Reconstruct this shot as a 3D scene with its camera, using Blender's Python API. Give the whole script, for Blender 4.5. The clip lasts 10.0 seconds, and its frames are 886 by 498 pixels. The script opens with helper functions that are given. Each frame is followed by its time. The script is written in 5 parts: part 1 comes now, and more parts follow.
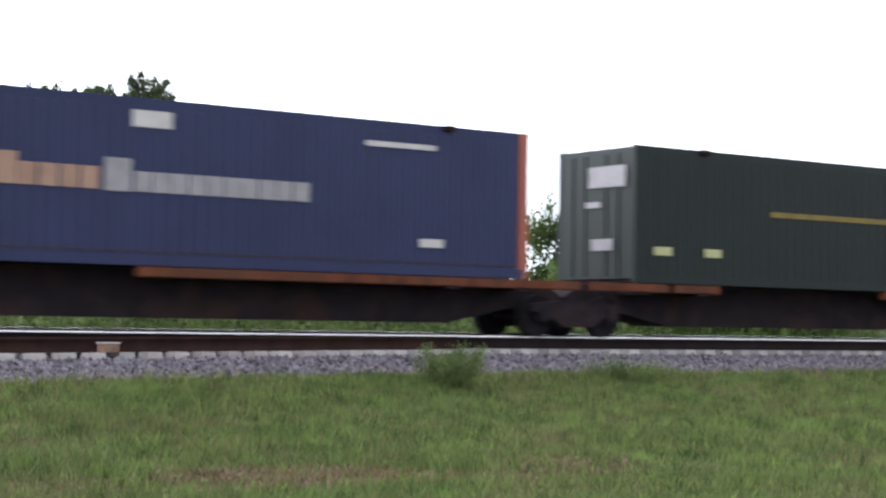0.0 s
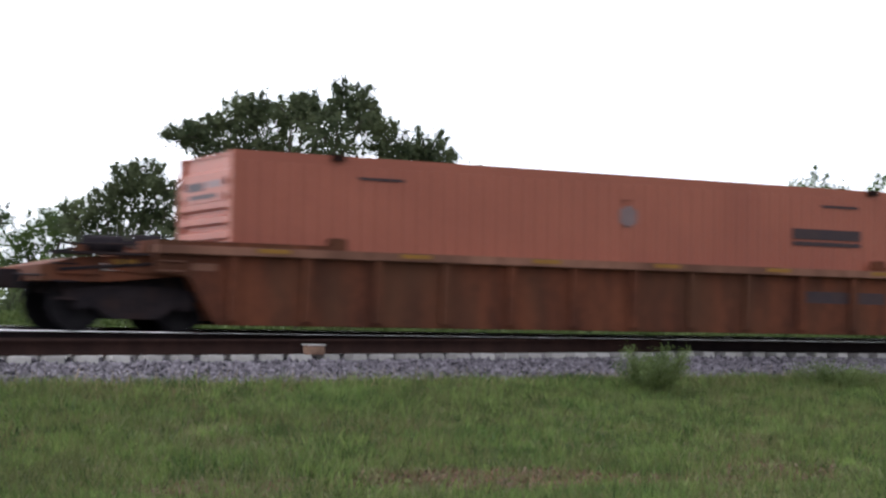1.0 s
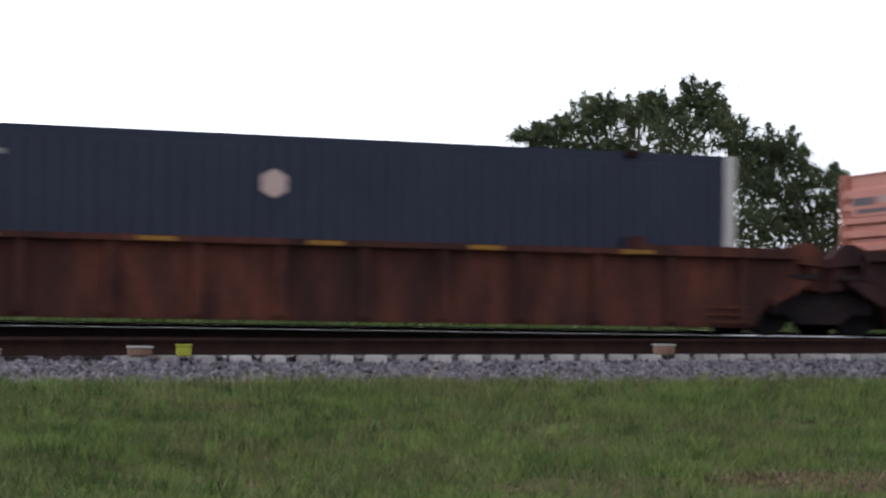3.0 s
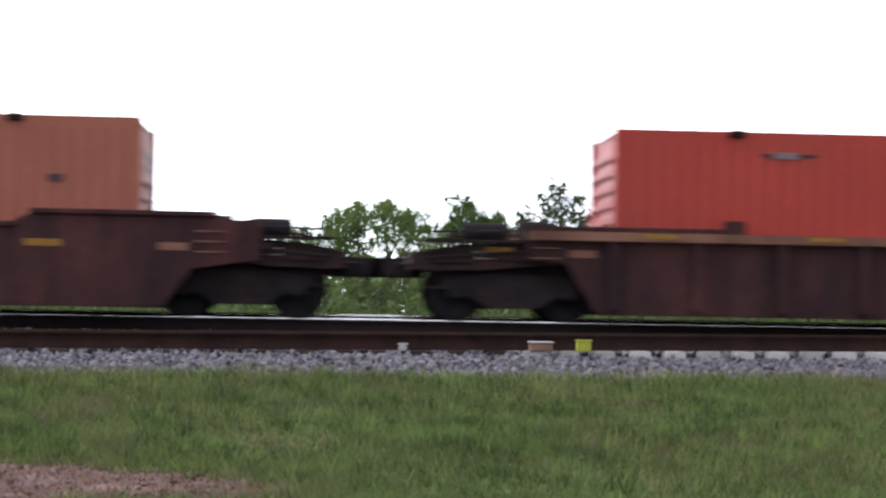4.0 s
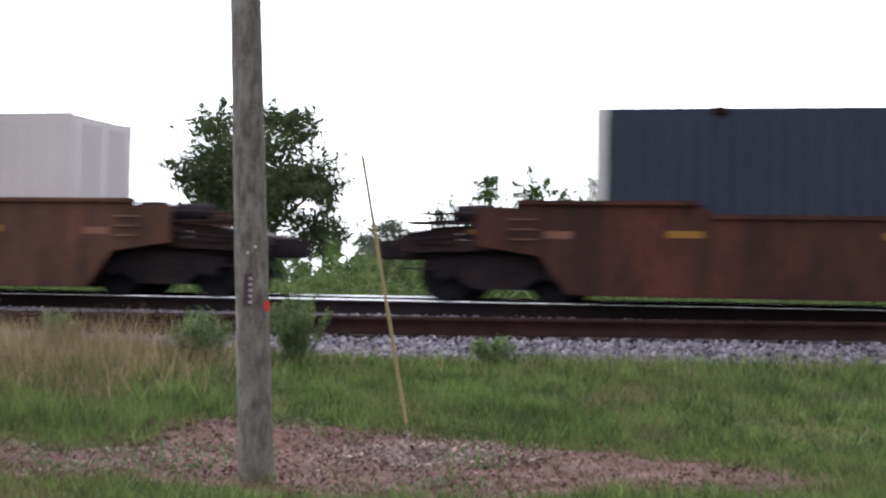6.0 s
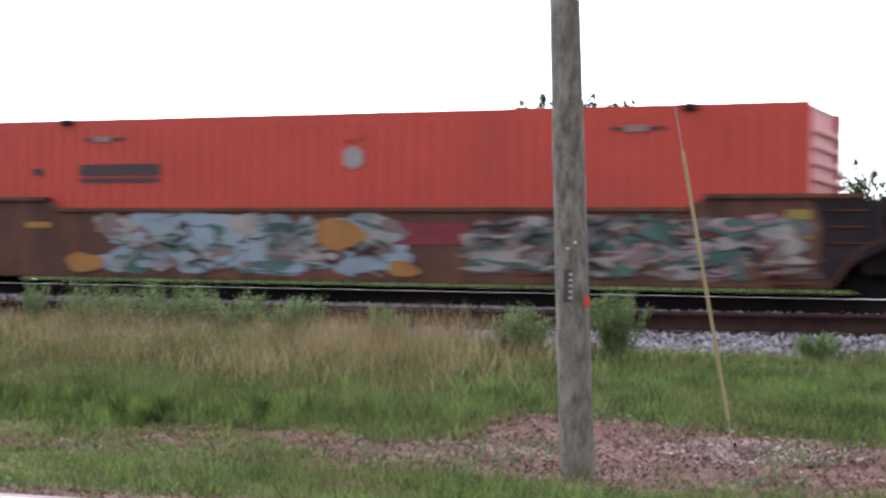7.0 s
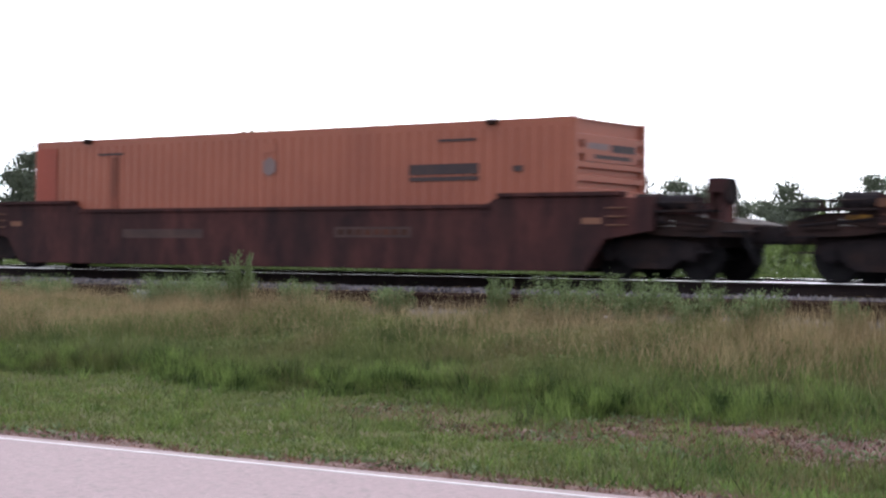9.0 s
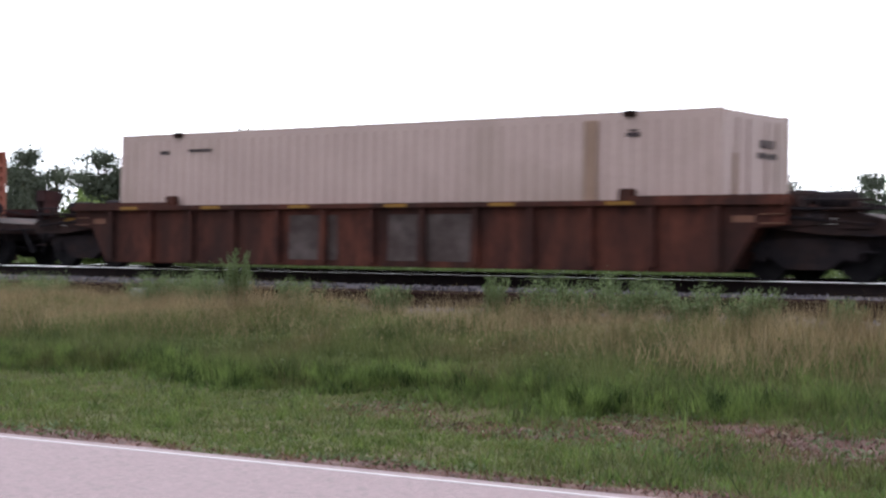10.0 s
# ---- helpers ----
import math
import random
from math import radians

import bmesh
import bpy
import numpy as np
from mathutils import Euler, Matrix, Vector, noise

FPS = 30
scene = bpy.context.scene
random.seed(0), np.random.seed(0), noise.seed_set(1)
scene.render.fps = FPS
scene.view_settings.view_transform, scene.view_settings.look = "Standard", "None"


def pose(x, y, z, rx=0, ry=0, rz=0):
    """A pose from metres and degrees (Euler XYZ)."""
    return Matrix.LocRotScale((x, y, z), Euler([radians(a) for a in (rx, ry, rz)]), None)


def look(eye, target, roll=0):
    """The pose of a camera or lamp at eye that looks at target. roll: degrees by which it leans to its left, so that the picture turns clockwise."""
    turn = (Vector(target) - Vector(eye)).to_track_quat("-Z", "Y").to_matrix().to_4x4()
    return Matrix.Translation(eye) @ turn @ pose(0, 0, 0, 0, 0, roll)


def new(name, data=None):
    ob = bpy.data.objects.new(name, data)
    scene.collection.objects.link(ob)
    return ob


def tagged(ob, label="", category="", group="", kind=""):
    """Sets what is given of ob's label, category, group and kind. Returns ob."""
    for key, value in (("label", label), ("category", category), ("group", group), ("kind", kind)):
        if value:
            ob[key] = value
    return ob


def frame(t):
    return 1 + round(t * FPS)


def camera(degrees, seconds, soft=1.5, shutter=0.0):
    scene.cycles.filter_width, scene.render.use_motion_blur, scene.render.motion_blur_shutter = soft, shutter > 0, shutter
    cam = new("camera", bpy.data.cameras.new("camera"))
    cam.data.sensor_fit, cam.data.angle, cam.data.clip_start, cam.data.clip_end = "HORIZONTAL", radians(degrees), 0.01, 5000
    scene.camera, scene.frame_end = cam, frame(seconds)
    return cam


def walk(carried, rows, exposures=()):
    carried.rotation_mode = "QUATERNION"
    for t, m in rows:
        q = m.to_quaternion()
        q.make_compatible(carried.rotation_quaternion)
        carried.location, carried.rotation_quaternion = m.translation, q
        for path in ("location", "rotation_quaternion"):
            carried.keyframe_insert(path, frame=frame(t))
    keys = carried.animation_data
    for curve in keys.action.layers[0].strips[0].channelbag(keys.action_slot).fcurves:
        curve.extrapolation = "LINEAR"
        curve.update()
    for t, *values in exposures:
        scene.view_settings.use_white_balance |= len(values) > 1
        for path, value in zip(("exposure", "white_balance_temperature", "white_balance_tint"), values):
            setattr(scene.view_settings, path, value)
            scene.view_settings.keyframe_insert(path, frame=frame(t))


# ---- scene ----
cam = camera(28.36, 10.0, soft=2.4, shutter=0.18)
EYE = Vector((0.0, 0.0, 1.65))
# seconds, turn to the left, tilt up, lean to the left (degrees); the camera turns on the spot
TURNS = [
    (0.0, -35.080, 2.586, 0.813), (0.5, -31.694, 2.581, 0.770), (1.0, -28.490, 2.568, 0.901),
    (1.5, -25.158, 2.581, 0.734), (2.0, -20.957, 2.464, 0.862), (2.2, -19.597, 2.438, 0.829),
    (3.3, -13.987, 2.306, 1.031), (3.5, -10.176, 2.204, 1.021), (4.0, -4.136, 2.037, 0.970),
    (4.5, 0.862, 1.884, 0.968), (5.0, 5.476, 1.702, 0.977), (5.2, 7.635, 1.616, 0.982),
    (6.3, 15.988, 1.316, 1.018), (6.5, 18.350, 1.233, 0.979), (7.0, 23.769, 1.088, 0.985),
    (7.5, 27.874, 0.974, 1.003), (8.0, 32.080, 0.849, 0.933), (8.5, 36.067, 0.729, 0.939),
    (9.0, 38.670, 0.638, 0.945), (9.5, 38.654, 0.618, 0.969), (10.0, 38.574, 0.587, 1.004)]


def aim(yaw, pitch, roll):
    a, b = radians(yaw), radians(pitch)
    way = Vector((-math.sin(a) * math.cos(b), math.cos(a) * math.cos(b), math.sin(b)))
    return look(EYE, EYE + way, roll)


KELVIN, TINT = 5960, 14
EXPOSURES = [(t, e, KELVIN, TINT) for t, e in ((0.0, -0.55), (0.5, -0.39), (1.0, -1.00), (1.5, -1.65), (2.0, -2.06), (2.2, -2.01), (3.3, -1.03), (4.0, -0.85), (4.5, -1.35), (5.0, -1.45), (5.2, -1.30), (6.3, -0.75), (6.5, -0.73), (7.0, -0.50), (7.5, -0.45), (8.0, -0.46), (8.5, -0.78), (9.0, -0.87), (9.5, -0.93), (10.0, -1.01))]
walk(cam, [(t, aim(a, b, c)) for t, a, b, c in TURNS], EXPOSURES)

# ---- world and sun: bright thin overcast, the sun low behind the train ----
SUN_EL, SUN_AZ = radians(34), radians(40)     # SUN_AZ: from +y towards -x
SUN_WAY = Vector((-math.sin(SUN_AZ) * math.cos(SUN_EL), math.cos(SUN_AZ) * math.cos(SUN_EL), math.sin(SUN_EL)))
world = bpy.data.worlds.new("overcast_sky")
world.use_nodes = True
scene.world = world
wn, wl = world.node_tree.nodes, world.node_tree.links
sky = wn.new("ShaderNodeTexSky")
sky.sky_type, sky.sun_disc = "NISHITA", False
sky.sun_elevation, sky.sun_rotation = SUN_EL, -SUN_AZ
sky.air_density, sky.dust_density, sky.ozone_density = 1.0, 3.0, 1.0
hsv = wn.new("ShaderNodeHueSaturation")
hsv.inputs["Saturation"].default_value = 0.35
wl.new(sky.outputs[0], hsv.inputs["Color"])
bg = wn["Background"]
bg.inputs["Strength"].default_value = 0.13
# the cloud veil: brighter round the hidden sun, with faint streaks
way = wn.new("ShaderNodeTexCoord")
dot = wn.new("ShaderNodeVectorMath")
dot.operation = "DOT_PRODUCT"
dot.inputs[1].default_value = SUN_WAY
wl.new(way.outputs["Generated"], dot.inputs[0])
half = wn.new("ShaderNodeMath")
half.operation, half.inputs[1].default_value, half.inputs[2].default_value = "MULTIPLY_ADD", 0.5, 0.5
wl.new(dot.outputs["Value"], half.inputs[0])
power = wn.new("ShaderNodeMath")
power.operation, power.inputs[1].default_value = "POWER", 3.0
wl.new(half.outputs[0], power.inputs[0])
bright = wn.new("ShaderNodeMath")
bright.operation, bright.inputs[1].default_value, bright.inputs[2].default_value = "MULTIPLY_ADD", 75.0, 24.0
wl.new(power.outputs[0], bright.inputs[0])
flat = wn.new("ShaderNodeMapping")
flat.inputs["Scale"].default_value = (1.6, 1.6, 9.0)
wl.new(way.outputs["Generated"], flat.inputs["Vector"])
streak = wn.new("ShaderNodeTexNoise")
streak.inputs["Scale"].default_value, streak.inputs["Detail"].default_value = 1.6, 6
wl.new(flat.outputs[0], streak.inputs["Vector"])
veil = wn.new("ShaderNodeValToRGB")
veil.color_ramp.elements[0].position, veil.color_ramp.elements[1].position = 0.36, 0.62
veil.color_ramp.elements[0].color, veil.color_ramp.elements[1].color = (1.07, 1.11, 1.14, 1), (1.2, 1.19, 1.18, 1)
wl.new(streak.outputs["Fac"], veil.inputs[0])
cover = wn.new("ShaderNodeVectorMath")
cover.operation = "SCALE"
wl.new(veil.outputs[0], cover.inputs[0])
wl.new(bright.outputs[0], cover.inputs["Scale"])
cloud = wn.new("ShaderNodeMix")
cloud.data_type = "RGBA"
cloud.inputs[0].default_value = 0.5
wl.new(cover.outputs[0], cloud.inputs[7])
wl.new(hsv.outputs[0], cloud.inputs[6])
wl.new(cloud.outputs[2], bg.inputs["Color"])
sun = new("sun", bpy.data.lights.new("sun", "SUN"))
sun.data.energy, sun.data.angle, sun.data.color = 1.5, radians(12), (1.0, 0.95, 0.88)
sun.matrix_world = look((0, 0, 60), Vector((0, 0, 60)) - SUN_WAY)


# ---- materials ----
def mat(name, a, b=None, scale=3.0, rough=0.7, metal=0.0, fine=40.0, bump=0.15, dirt=None, dirt_amount=0.5, rand=0.0, stretch=(1, 1, 1), gloss=0.25):
    """Two colours mixed by coarse and fine noise, with bump; dirt: a third colour in blotches; rand: change from object to object."""
    m = bpy.data.materials.new(name)
    m.use_nodes = True
    n, l = m.node_tree.nodes, m.node_tree.links
    bsdf = n["Principled BSDF"]
    bsdf.inputs["Roughness"].default_value, bsdf.inputs["Metallic"].default_value = rough, metal
    bsdf.inputs["Specular IOR Level"].default_value = gloss
    b = b or tuple(c * 0.8 for c in a)
    tc, mp = n.new("ShaderNodeTexCoord"), n.new("ShaderNodeMapping")
    mp.inputs["Scale"].default_value = stretch
    l.new(tc.outputs["Object"], mp.inputs["Vector"])
    n1, n2 = n.new("ShaderNodeTexNoise"), n.new("ShaderNodeTexNoise")
    n1.inputs["Scale"].default_value, n1.inputs["Detail"].default_value = scale, 5
    n2.inputs["Scale"].default_value, n2.inputs["Detail"].default_value = fine, 3
    for q in (n1, n2):
        l.new(mp.outputs[0], q.inputs["Vector"])
    add = n.new("ShaderNodeMath")
    add.operation = "MULTIPLY_ADD"
    add.inputs[1].default_value, add.inputs[2].default_value = 0.5, -0.25
    l.new(n2.outputs["Fac"], add.inputs[0])
    ad2 = n.new("ShaderNodeMath")
    ad2.operation = "ADD"
    l.new(n1.outputs["Fac"], ad2.inputs[0])
    l.new(add.outputs[0], ad2.inputs[1])
    ramp = n.new("ShaderNodeValToRGB")
    ramp.color_ramp.elements[0].position, ramp.color_ramp.elements[1].position = 0.3, 0.7
    ramp.color_ramp.elements[0].color, ramp.color_ramp.elements[1].color = (*a, 1), (*b, 1)
    l.new(ad2.outputs[0], ramp.inputs[0])
    out = ramp.outputs[0]
    if dirt:
        n3 = n.new("ShaderNodeTexNoise")
        n3.inputs["Scale"].default_value, n3.inputs["Detail"].default_value = scale * 0.45, 7
        l.new(mp.outputs[0], n3.inputs["Vector"])
        r3 = n.new("ShaderNodeValToRGB")
        r3.color_ramp.elements[0].position, r3.color_ramp.elements[1].position = 0.62 - 0.3 * dirt_amount, 0.75
        l.new(n3.outputs["Fac"], r3.inputs[0])
        mx = n.new("ShaderNodeMix")
        mx.data_type = "RGBA"
        l.new(r3.outputs[0], mx.inputs[0])
        l.new(out, mx.inputs[6])
        mx.inputs[7].default_value = (*dirt, 1)
        out = mx.outputs[2]
    if rand:
        oi, mr, hs = n.new("ShaderNodeObjectInfo"), n.new("ShaderNodeMapRange"), n.new("ShaderNodeHueSaturation")
        mr.inputs[3].default_value, mr.inputs[4].default_value = 1 - rand, 1 + rand
        l.new(oi.outputs["Random"], mr.inputs[0])
        l.new(mr.outputs[0], hs.inputs["Value"])
        l.new(out, hs.inputs["Color"])
        out = hs.outputs[0]
    l.new(out, bsdf.inputs["Base Color"])
    if bump:
        bp = n.new("ShaderNodeBump")
        bp.inputs["Strength"].default_value, bp.inputs["Distance"].default_value = bump, 0.02
        l.new(n2.outputs["Fac"], bp.inputs["Height"])
        l.new(bp.outputs[0], bsdf.inputs["Normal"])
    return m


def leaf_mat(name, a, b, trans=0.25, third=None, patch=0.9, tuft=2.2, vary=2.4):
    """Leaves and blades: colour by Random Per Island, some light let through."""
    m = bpy.data.materials.new(name)
    m.use_nodes = True
    n, l = m.node_tree.nodes, m.node_tree.links
    bsdf, geo, ramp = n["Principled BSDF"], n.new("ShaderNodeNewGeometry"), n.new("ShaderNodeValToRGB")
    ramp.color_ramp.elements[0].color, ramp.color_ramp.elements[1].color = (*a, 1), (*b, 1)
    tc, nz, mx = n.new("ShaderNodeTexCoord"), n.new("ShaderNodeTexNoise"), n.new("ShaderNodeMath")
    nz.inputs["Scale"].default_value, nz.inputs["Detail"].default_value = tuft, 3
    l.new(tc.outputs["Object"], nz.inputs["Vector"])
    mx.operation, mx.inputs[1].default_value = "MULTIPLY_ADD", vary
    l.new(nz.outputs["Fac"], mx.inputs[0])
    sub = n.new("ShaderNodeMath")
    sub.operation, sub.inputs[1].default_value, sub.inputs[2].default_value = "MULTIPLY_ADD", 0.55, 0.23 - 0.5 * vary
    l.new(geo.outputs["Random Per Island"], sub.inputs[0])
    l.new(sub.outputs[0], mx.inputs[2])
    l.new(mx.outputs[0], ramp.inputs[0])
    out = ramp.outputs[0]
    if third:                                # patches of another colour
        n2, r2, m2 = n.new("ShaderNodeTexNoise"), n.new("ShaderNodeValToRGB"), n.new("ShaderNodeMix")
        n2.inputs["Scale"].default_value, n2.inputs["Detail"].default_value = patch, 6
        r2.color_ramp.elements[0].position, r2.color_ramp.elements[1].position = 0.52, 0.72
        m2.data_type = "RGBA"
        l.new(tc.outputs["Object"], n2.inputs["Vector"])
        l.new(n2.outputs["Fac"], r2.inputs[0])
        l.new(r2.outputs[0], m2.inputs[0])
        l.new(out, m2.inputs[6])
        m2.inputs[7].default_value = (*third, 1)
        out = m2.outputs[2]
    l.new(out, bsdf.inputs["Base Color"])
    bsdf.inputs["Roughness"].default_value, bsdf.inputs["Specular IOR Level"].default_value = 0.6, 0.12
    tr, ms = n.new("ShaderNodeBsdfTranslucent"), n.new("ShaderNodeMixShader")
    l.new(out, tr.inputs["Color"])
    ms.inputs[0].default_value = trans
    l.new(bsdf.outputs[0], ms.inputs[1])
    l.new(tr.outputs[0], ms.inputs[2])
    l.new(ms.outputs[0], n["Material Output"].inputs["Surface"])
    return m


M_SOIL = mat("grass_soil", (0.0524, 0.0561, 0.0224), (0.0898, 0.0823, 0.0374), 1.2, 0.95, fine=25, bump=0.5, dirt=(0.12, 0.0823, 0.0598), dirt_amount=0.25, gloss=0.04)
M_ROAD = mat("worn_concrete_road", (0.257, 0.19, 0.196), (0.193, 0.14, 0.146), 28.0, 0.9, fine=130, bump=0.4, dirt=(0.158, 0.129, 0.126), dirt_amount=0.3)
M_LINE = mat("white_road_paint", (0.4488, 0.4284, 0.4284), (0.34, 0.3128, 0.3128), 4, 0.7, fine=50)
M_BALLAST = mat("ballast_bed", (0.0476, 0.04624, 0.0476), (0.0952, 0.0918, 0.0952), 9, 0.95, fine=30, bump=0.8, gloss=0.04)
M_TIE = mat("concrete_tie", (0.397, 0.38, 0.363), (0.311, 0.294, 0.276), 3, 0.9, fine=40, rand=0.25)
M_WOODTIE = mat("creosoted_wood_tie", (0.03, 0.022, 0.02), (0.05, 0.037, 0.032), 3, 0.9, fine=40, rand=0.25, gloss=0.04)
M_RAIL = mat("rusty_rail", (0.018, 0.0102, 0.009), (0.03, 0.0162, 0.0132), 3, 0.85, 0.0, 30, gloss=0.04)
M_RAILMAIN = mat("grimy_black_rail", (0.012, 0.0095, 0.01), (0.02, 0.014, 0.014), 3, 0.9, 0.0, 30, gloss=0.04)
M_RAILTOP = mat("polished_rail_head", (0.88, 0.87, 0.86), (0.8, 0.78, 0.77), 3, 0.04, 1.0, 30, bump=0)
M_STEEL = mat("dark_grimy_steel", (0.0153, 0.0136, 0.0161), (0.0289, 0.0221, 0.0238), 2, 0.9, 0.0, 20, dirt=(0.0442, 0.0255, 0.0204), dirt_amount=0.3, gloss=0.04)
M_WHEEL = mat("black_wheel_steel", (0.0102, 0.00935, 0.0119), (0.0204, 0.0187, 0.0204), 4, 0.8, 0.0, 30, gloss=0.04)
M_YELLOW = mat("yellow_marking", (0.255, 0.128, 0.0188), (0.195, 0.0975, 0.0188), 3, 0.7)
M_GREYM = mat("dull_white_marking", (0.5, 0.48, 0.46), (0.4, 0.38, 0.36), 3, 0.7)
M_LETTER = mat("dull_pale_lettering", (0.3, 0.285, 0.29), (0.22, 0.21, 0.22), 3, 0.7)
M_DULLYELLOW = mat("dull_olive_yellow", (0.2, 0.15, 0.04), (0.13, 0.1, 0.03), 3, 0.7)
M_DARKM = mat("black_marking", (0.03, 0.022, 0.028), (0.05, 0.03, 0.03), 3, 0.6)
M_WOOD = mat("weathered_grey_pole_wood", (0.167, 0.15, 0.128), (0.066, 0.0581, 0.0493), 9, 0.95, fine=45, bump=0.8, dirt=(0.211, 0.202, 0.176), dirt_amount=0.35, stretch=(2, 2, 0.7))


# ---- mesh helpers ----
def box(bm, x0, x1, y0, y1, z0, z1):
    v = [bm.verts.new((x, y, z)) for x in (x0, x1) for y in (y0, y1) for z in (z0, z1)]
    for f in ((0, 1, 3, 2), (4, 6, 7, 5), (0, 4, 5, 1), (2, 3, 7, 6), (0, 2, 6, 4), (1, 5, 7, 3)):
        bm.faces.new([v[i] for i in f])
    return bm


def boxes(*rows):
    bm = bmesh.new()
    for r in rows:
        box(bm, *r)
    return bm


def soft_box(x0, x1, y0, y1, z0, z1, r=0.02):
    bm = boxes((x0, x1, y0, y1, z0, z1))
    bmesh.ops.bevel(bm, geom=bm.edges[:], offset=r, segments=2, affect="EDGES")
    return bm


def slab(points, y0, y1):
    """A plate with the outline points (x, z), between y0 and y1."""
    bm = bmesh.new()
    a = [bm.verts.new((x, y0, z)) for x, z in points]
    b = [bm.verts.new((x, y1, z)) for x, z in points]
    bm.faces.new(a)
    bm.faces.new(b[::-1])
    for i in range(len(a)):
        j = (i + 1) % len(a)
        bm.faces.new((a[j], a[i], b[i], b[j]))
    bmesh.ops.recalc_face_normals(bm, faces=bm.faces[:])
    return bm


def tube(p, q, r0, r1=None, n=10, bm=None):
    bm = bm or bmesh.new()
    p, q = Vector(p), Vector(q)
    d = q - p
    turn = d.to_track_quat("Z", "Y").to_matrix().to_4x4()
    bmesh.ops.create_cone(bm, cap_ends=True, segments=n, radius1=r0, radius2=r0 if r1 is None else r1, depth=d.length, matrix=Matrix.Translation((p + q) / 2) @ turn)
    return bm


def part(name, bm, material, parent=None, label="", smooth=False):
    me = bpy.data.meshes.new(name)
    bm.to_mesh(me)
    bm.free()
    me.materials.append(material)
    if smooth:
        me.polygons.foreach_set("use_smooth", [True] * len(me.polygons))
    ob = new(name, me)
    ob.parent = parent
    return tagged(ob, label)


def mesh_of(name, verts, faces, material, parent=None, label=""):
    """A mesh from arrays: verts n x 3, faces n x k."""
    verts, faces = np.asarray(verts, np.float32), np.asarray(faces, np.int32)
    me = bpy.data.meshes.new(name)
    k = faces.shape[1]
    me.vertices.add(len(verts))
    me.vertices.foreach_set("co", verts.ravel())
    me.loops.add(faces.size)
    me.loops.foreach_set("vertex_index", faces.ravel())
    me.polygons.add(len(faces))
    me.polygons.foreach_set("loop_start", np.arange(len(faces), dtype=np.int32) * k)
    me.polygons.foreach_set("loop_total", np.full(len(faces), k, dtype=np.int32))
    me.update(calc_edges=True)
    me.materials.append(material)
    ob = new(name, me)
    ob.parent = parent
    return tagged(ob, label)


def twin(ob, parent, m):
    """The same mesh again as another part."""
    o = ob.copy()
    scene.collection.objects.link(o)
    o.parent = parent
    o.matrix_parent_inverse = Matrix()
    o.matrix_basis = m
    return o


# ---- lie of the land ----
RAIL_Z, MAIN_Y = 1.51, 28.9     # top of the main track's near rail; the main track's middle
GAUGE = 0.7525                  # from the middle of a track to the middle of its rail


def apart(x):
    """How far the siding lies in front of the main track: it leaves it at a turnout near x = 21."""
    x = np.asarray(x, float)
    o = np.clip((21.0 - x) * 0.125, 0.0, None)
    return 4.4 * np.tanh((o / 4.4) ** 1.6) ** (1 / 1.6)


def siding_drop(x):
    return 0.33 * apart(x) / 4.4


def toe_y(x):
    return MAIN_Y - 3.7 - np.minimum(apart(x), 3.3) * 1.45


def ground_z(x, y):
    x, y = np.asarray(x, float), np.asarray(y, float)
    t = np.clip((y - 14.5) / (toe_y(x) - 14.5), 0, 1)
    front = 0.80 * t ** 1.2
    back = np.clip((y - 33.0) / 12.0, 0, 1)
    z = np.where(y > 30, 0.84 - 0.5 * back, front)
    far = np.clip(np.hypot(x, y) / 60, 0, 1)
    return z + 0.03 * np.sin(x * 0.9 + 0.6 * np.sin(y * 0.8)) * np.sin(y * 0.75 + 1.0) * (y > 11.6) * (1 - far)


def grid(name, xs, ys, zf, material):
    X, Y = np.meshgrid(xs, ys, indexing="ij")
    Z = zf(X, Y)
    n, m = X.shape
    i = np.arange(n * m).reshape(n, m)
    f = np.stack([i[:-1, :-1], i[1:, :-1], i[1:, 1:], i[:-1, 1:]], -1).reshape(-1, 4)
    return mesh_of(name, np.stack([X, Y, Z], -1).reshape(-1, 3), f, material)


def lattice(a, b, near, step):
    """Coordinates that are fine near the place and coarse far off."""
    far = near * np.geomspace(1.15, 4000 / near, 24)
    return np.concatenate([-far[::-1], np.arange(a, b + step, step), far])


ground = tagged(grid("ground", lattice(-70, 70, 70, 1.0), np.concatenate([[-4000, -1500, -500, -150, -50, -20], np.arange(-10, 46, 0.5), 46 * np.geomspace(1.1, 90, 24)]), ground_z, M_SOIL),
                "grassy green and brown verge beside the railway", "ground", kind="structure")

# ---- road ----
road_bm = boxes((-400, 9, -7.2, 0.22, -0.3, 0.02))
road = tagged(part("road", road_bm, M_ROAD), "pale pinkish worn concrete road with a white edge line", "road", kind="structure")
road.matrix_basis = pose(0, 11.14, 0, 0, 0, 4.46)
part("edge_line", boxes((-400, 9, -0.045, 0.015, 0.0, 0.024)), M_LINE, road, "worn white painted line")

# ---- ballast bed ----
BX = np.arange(-140, 141, 1.0)


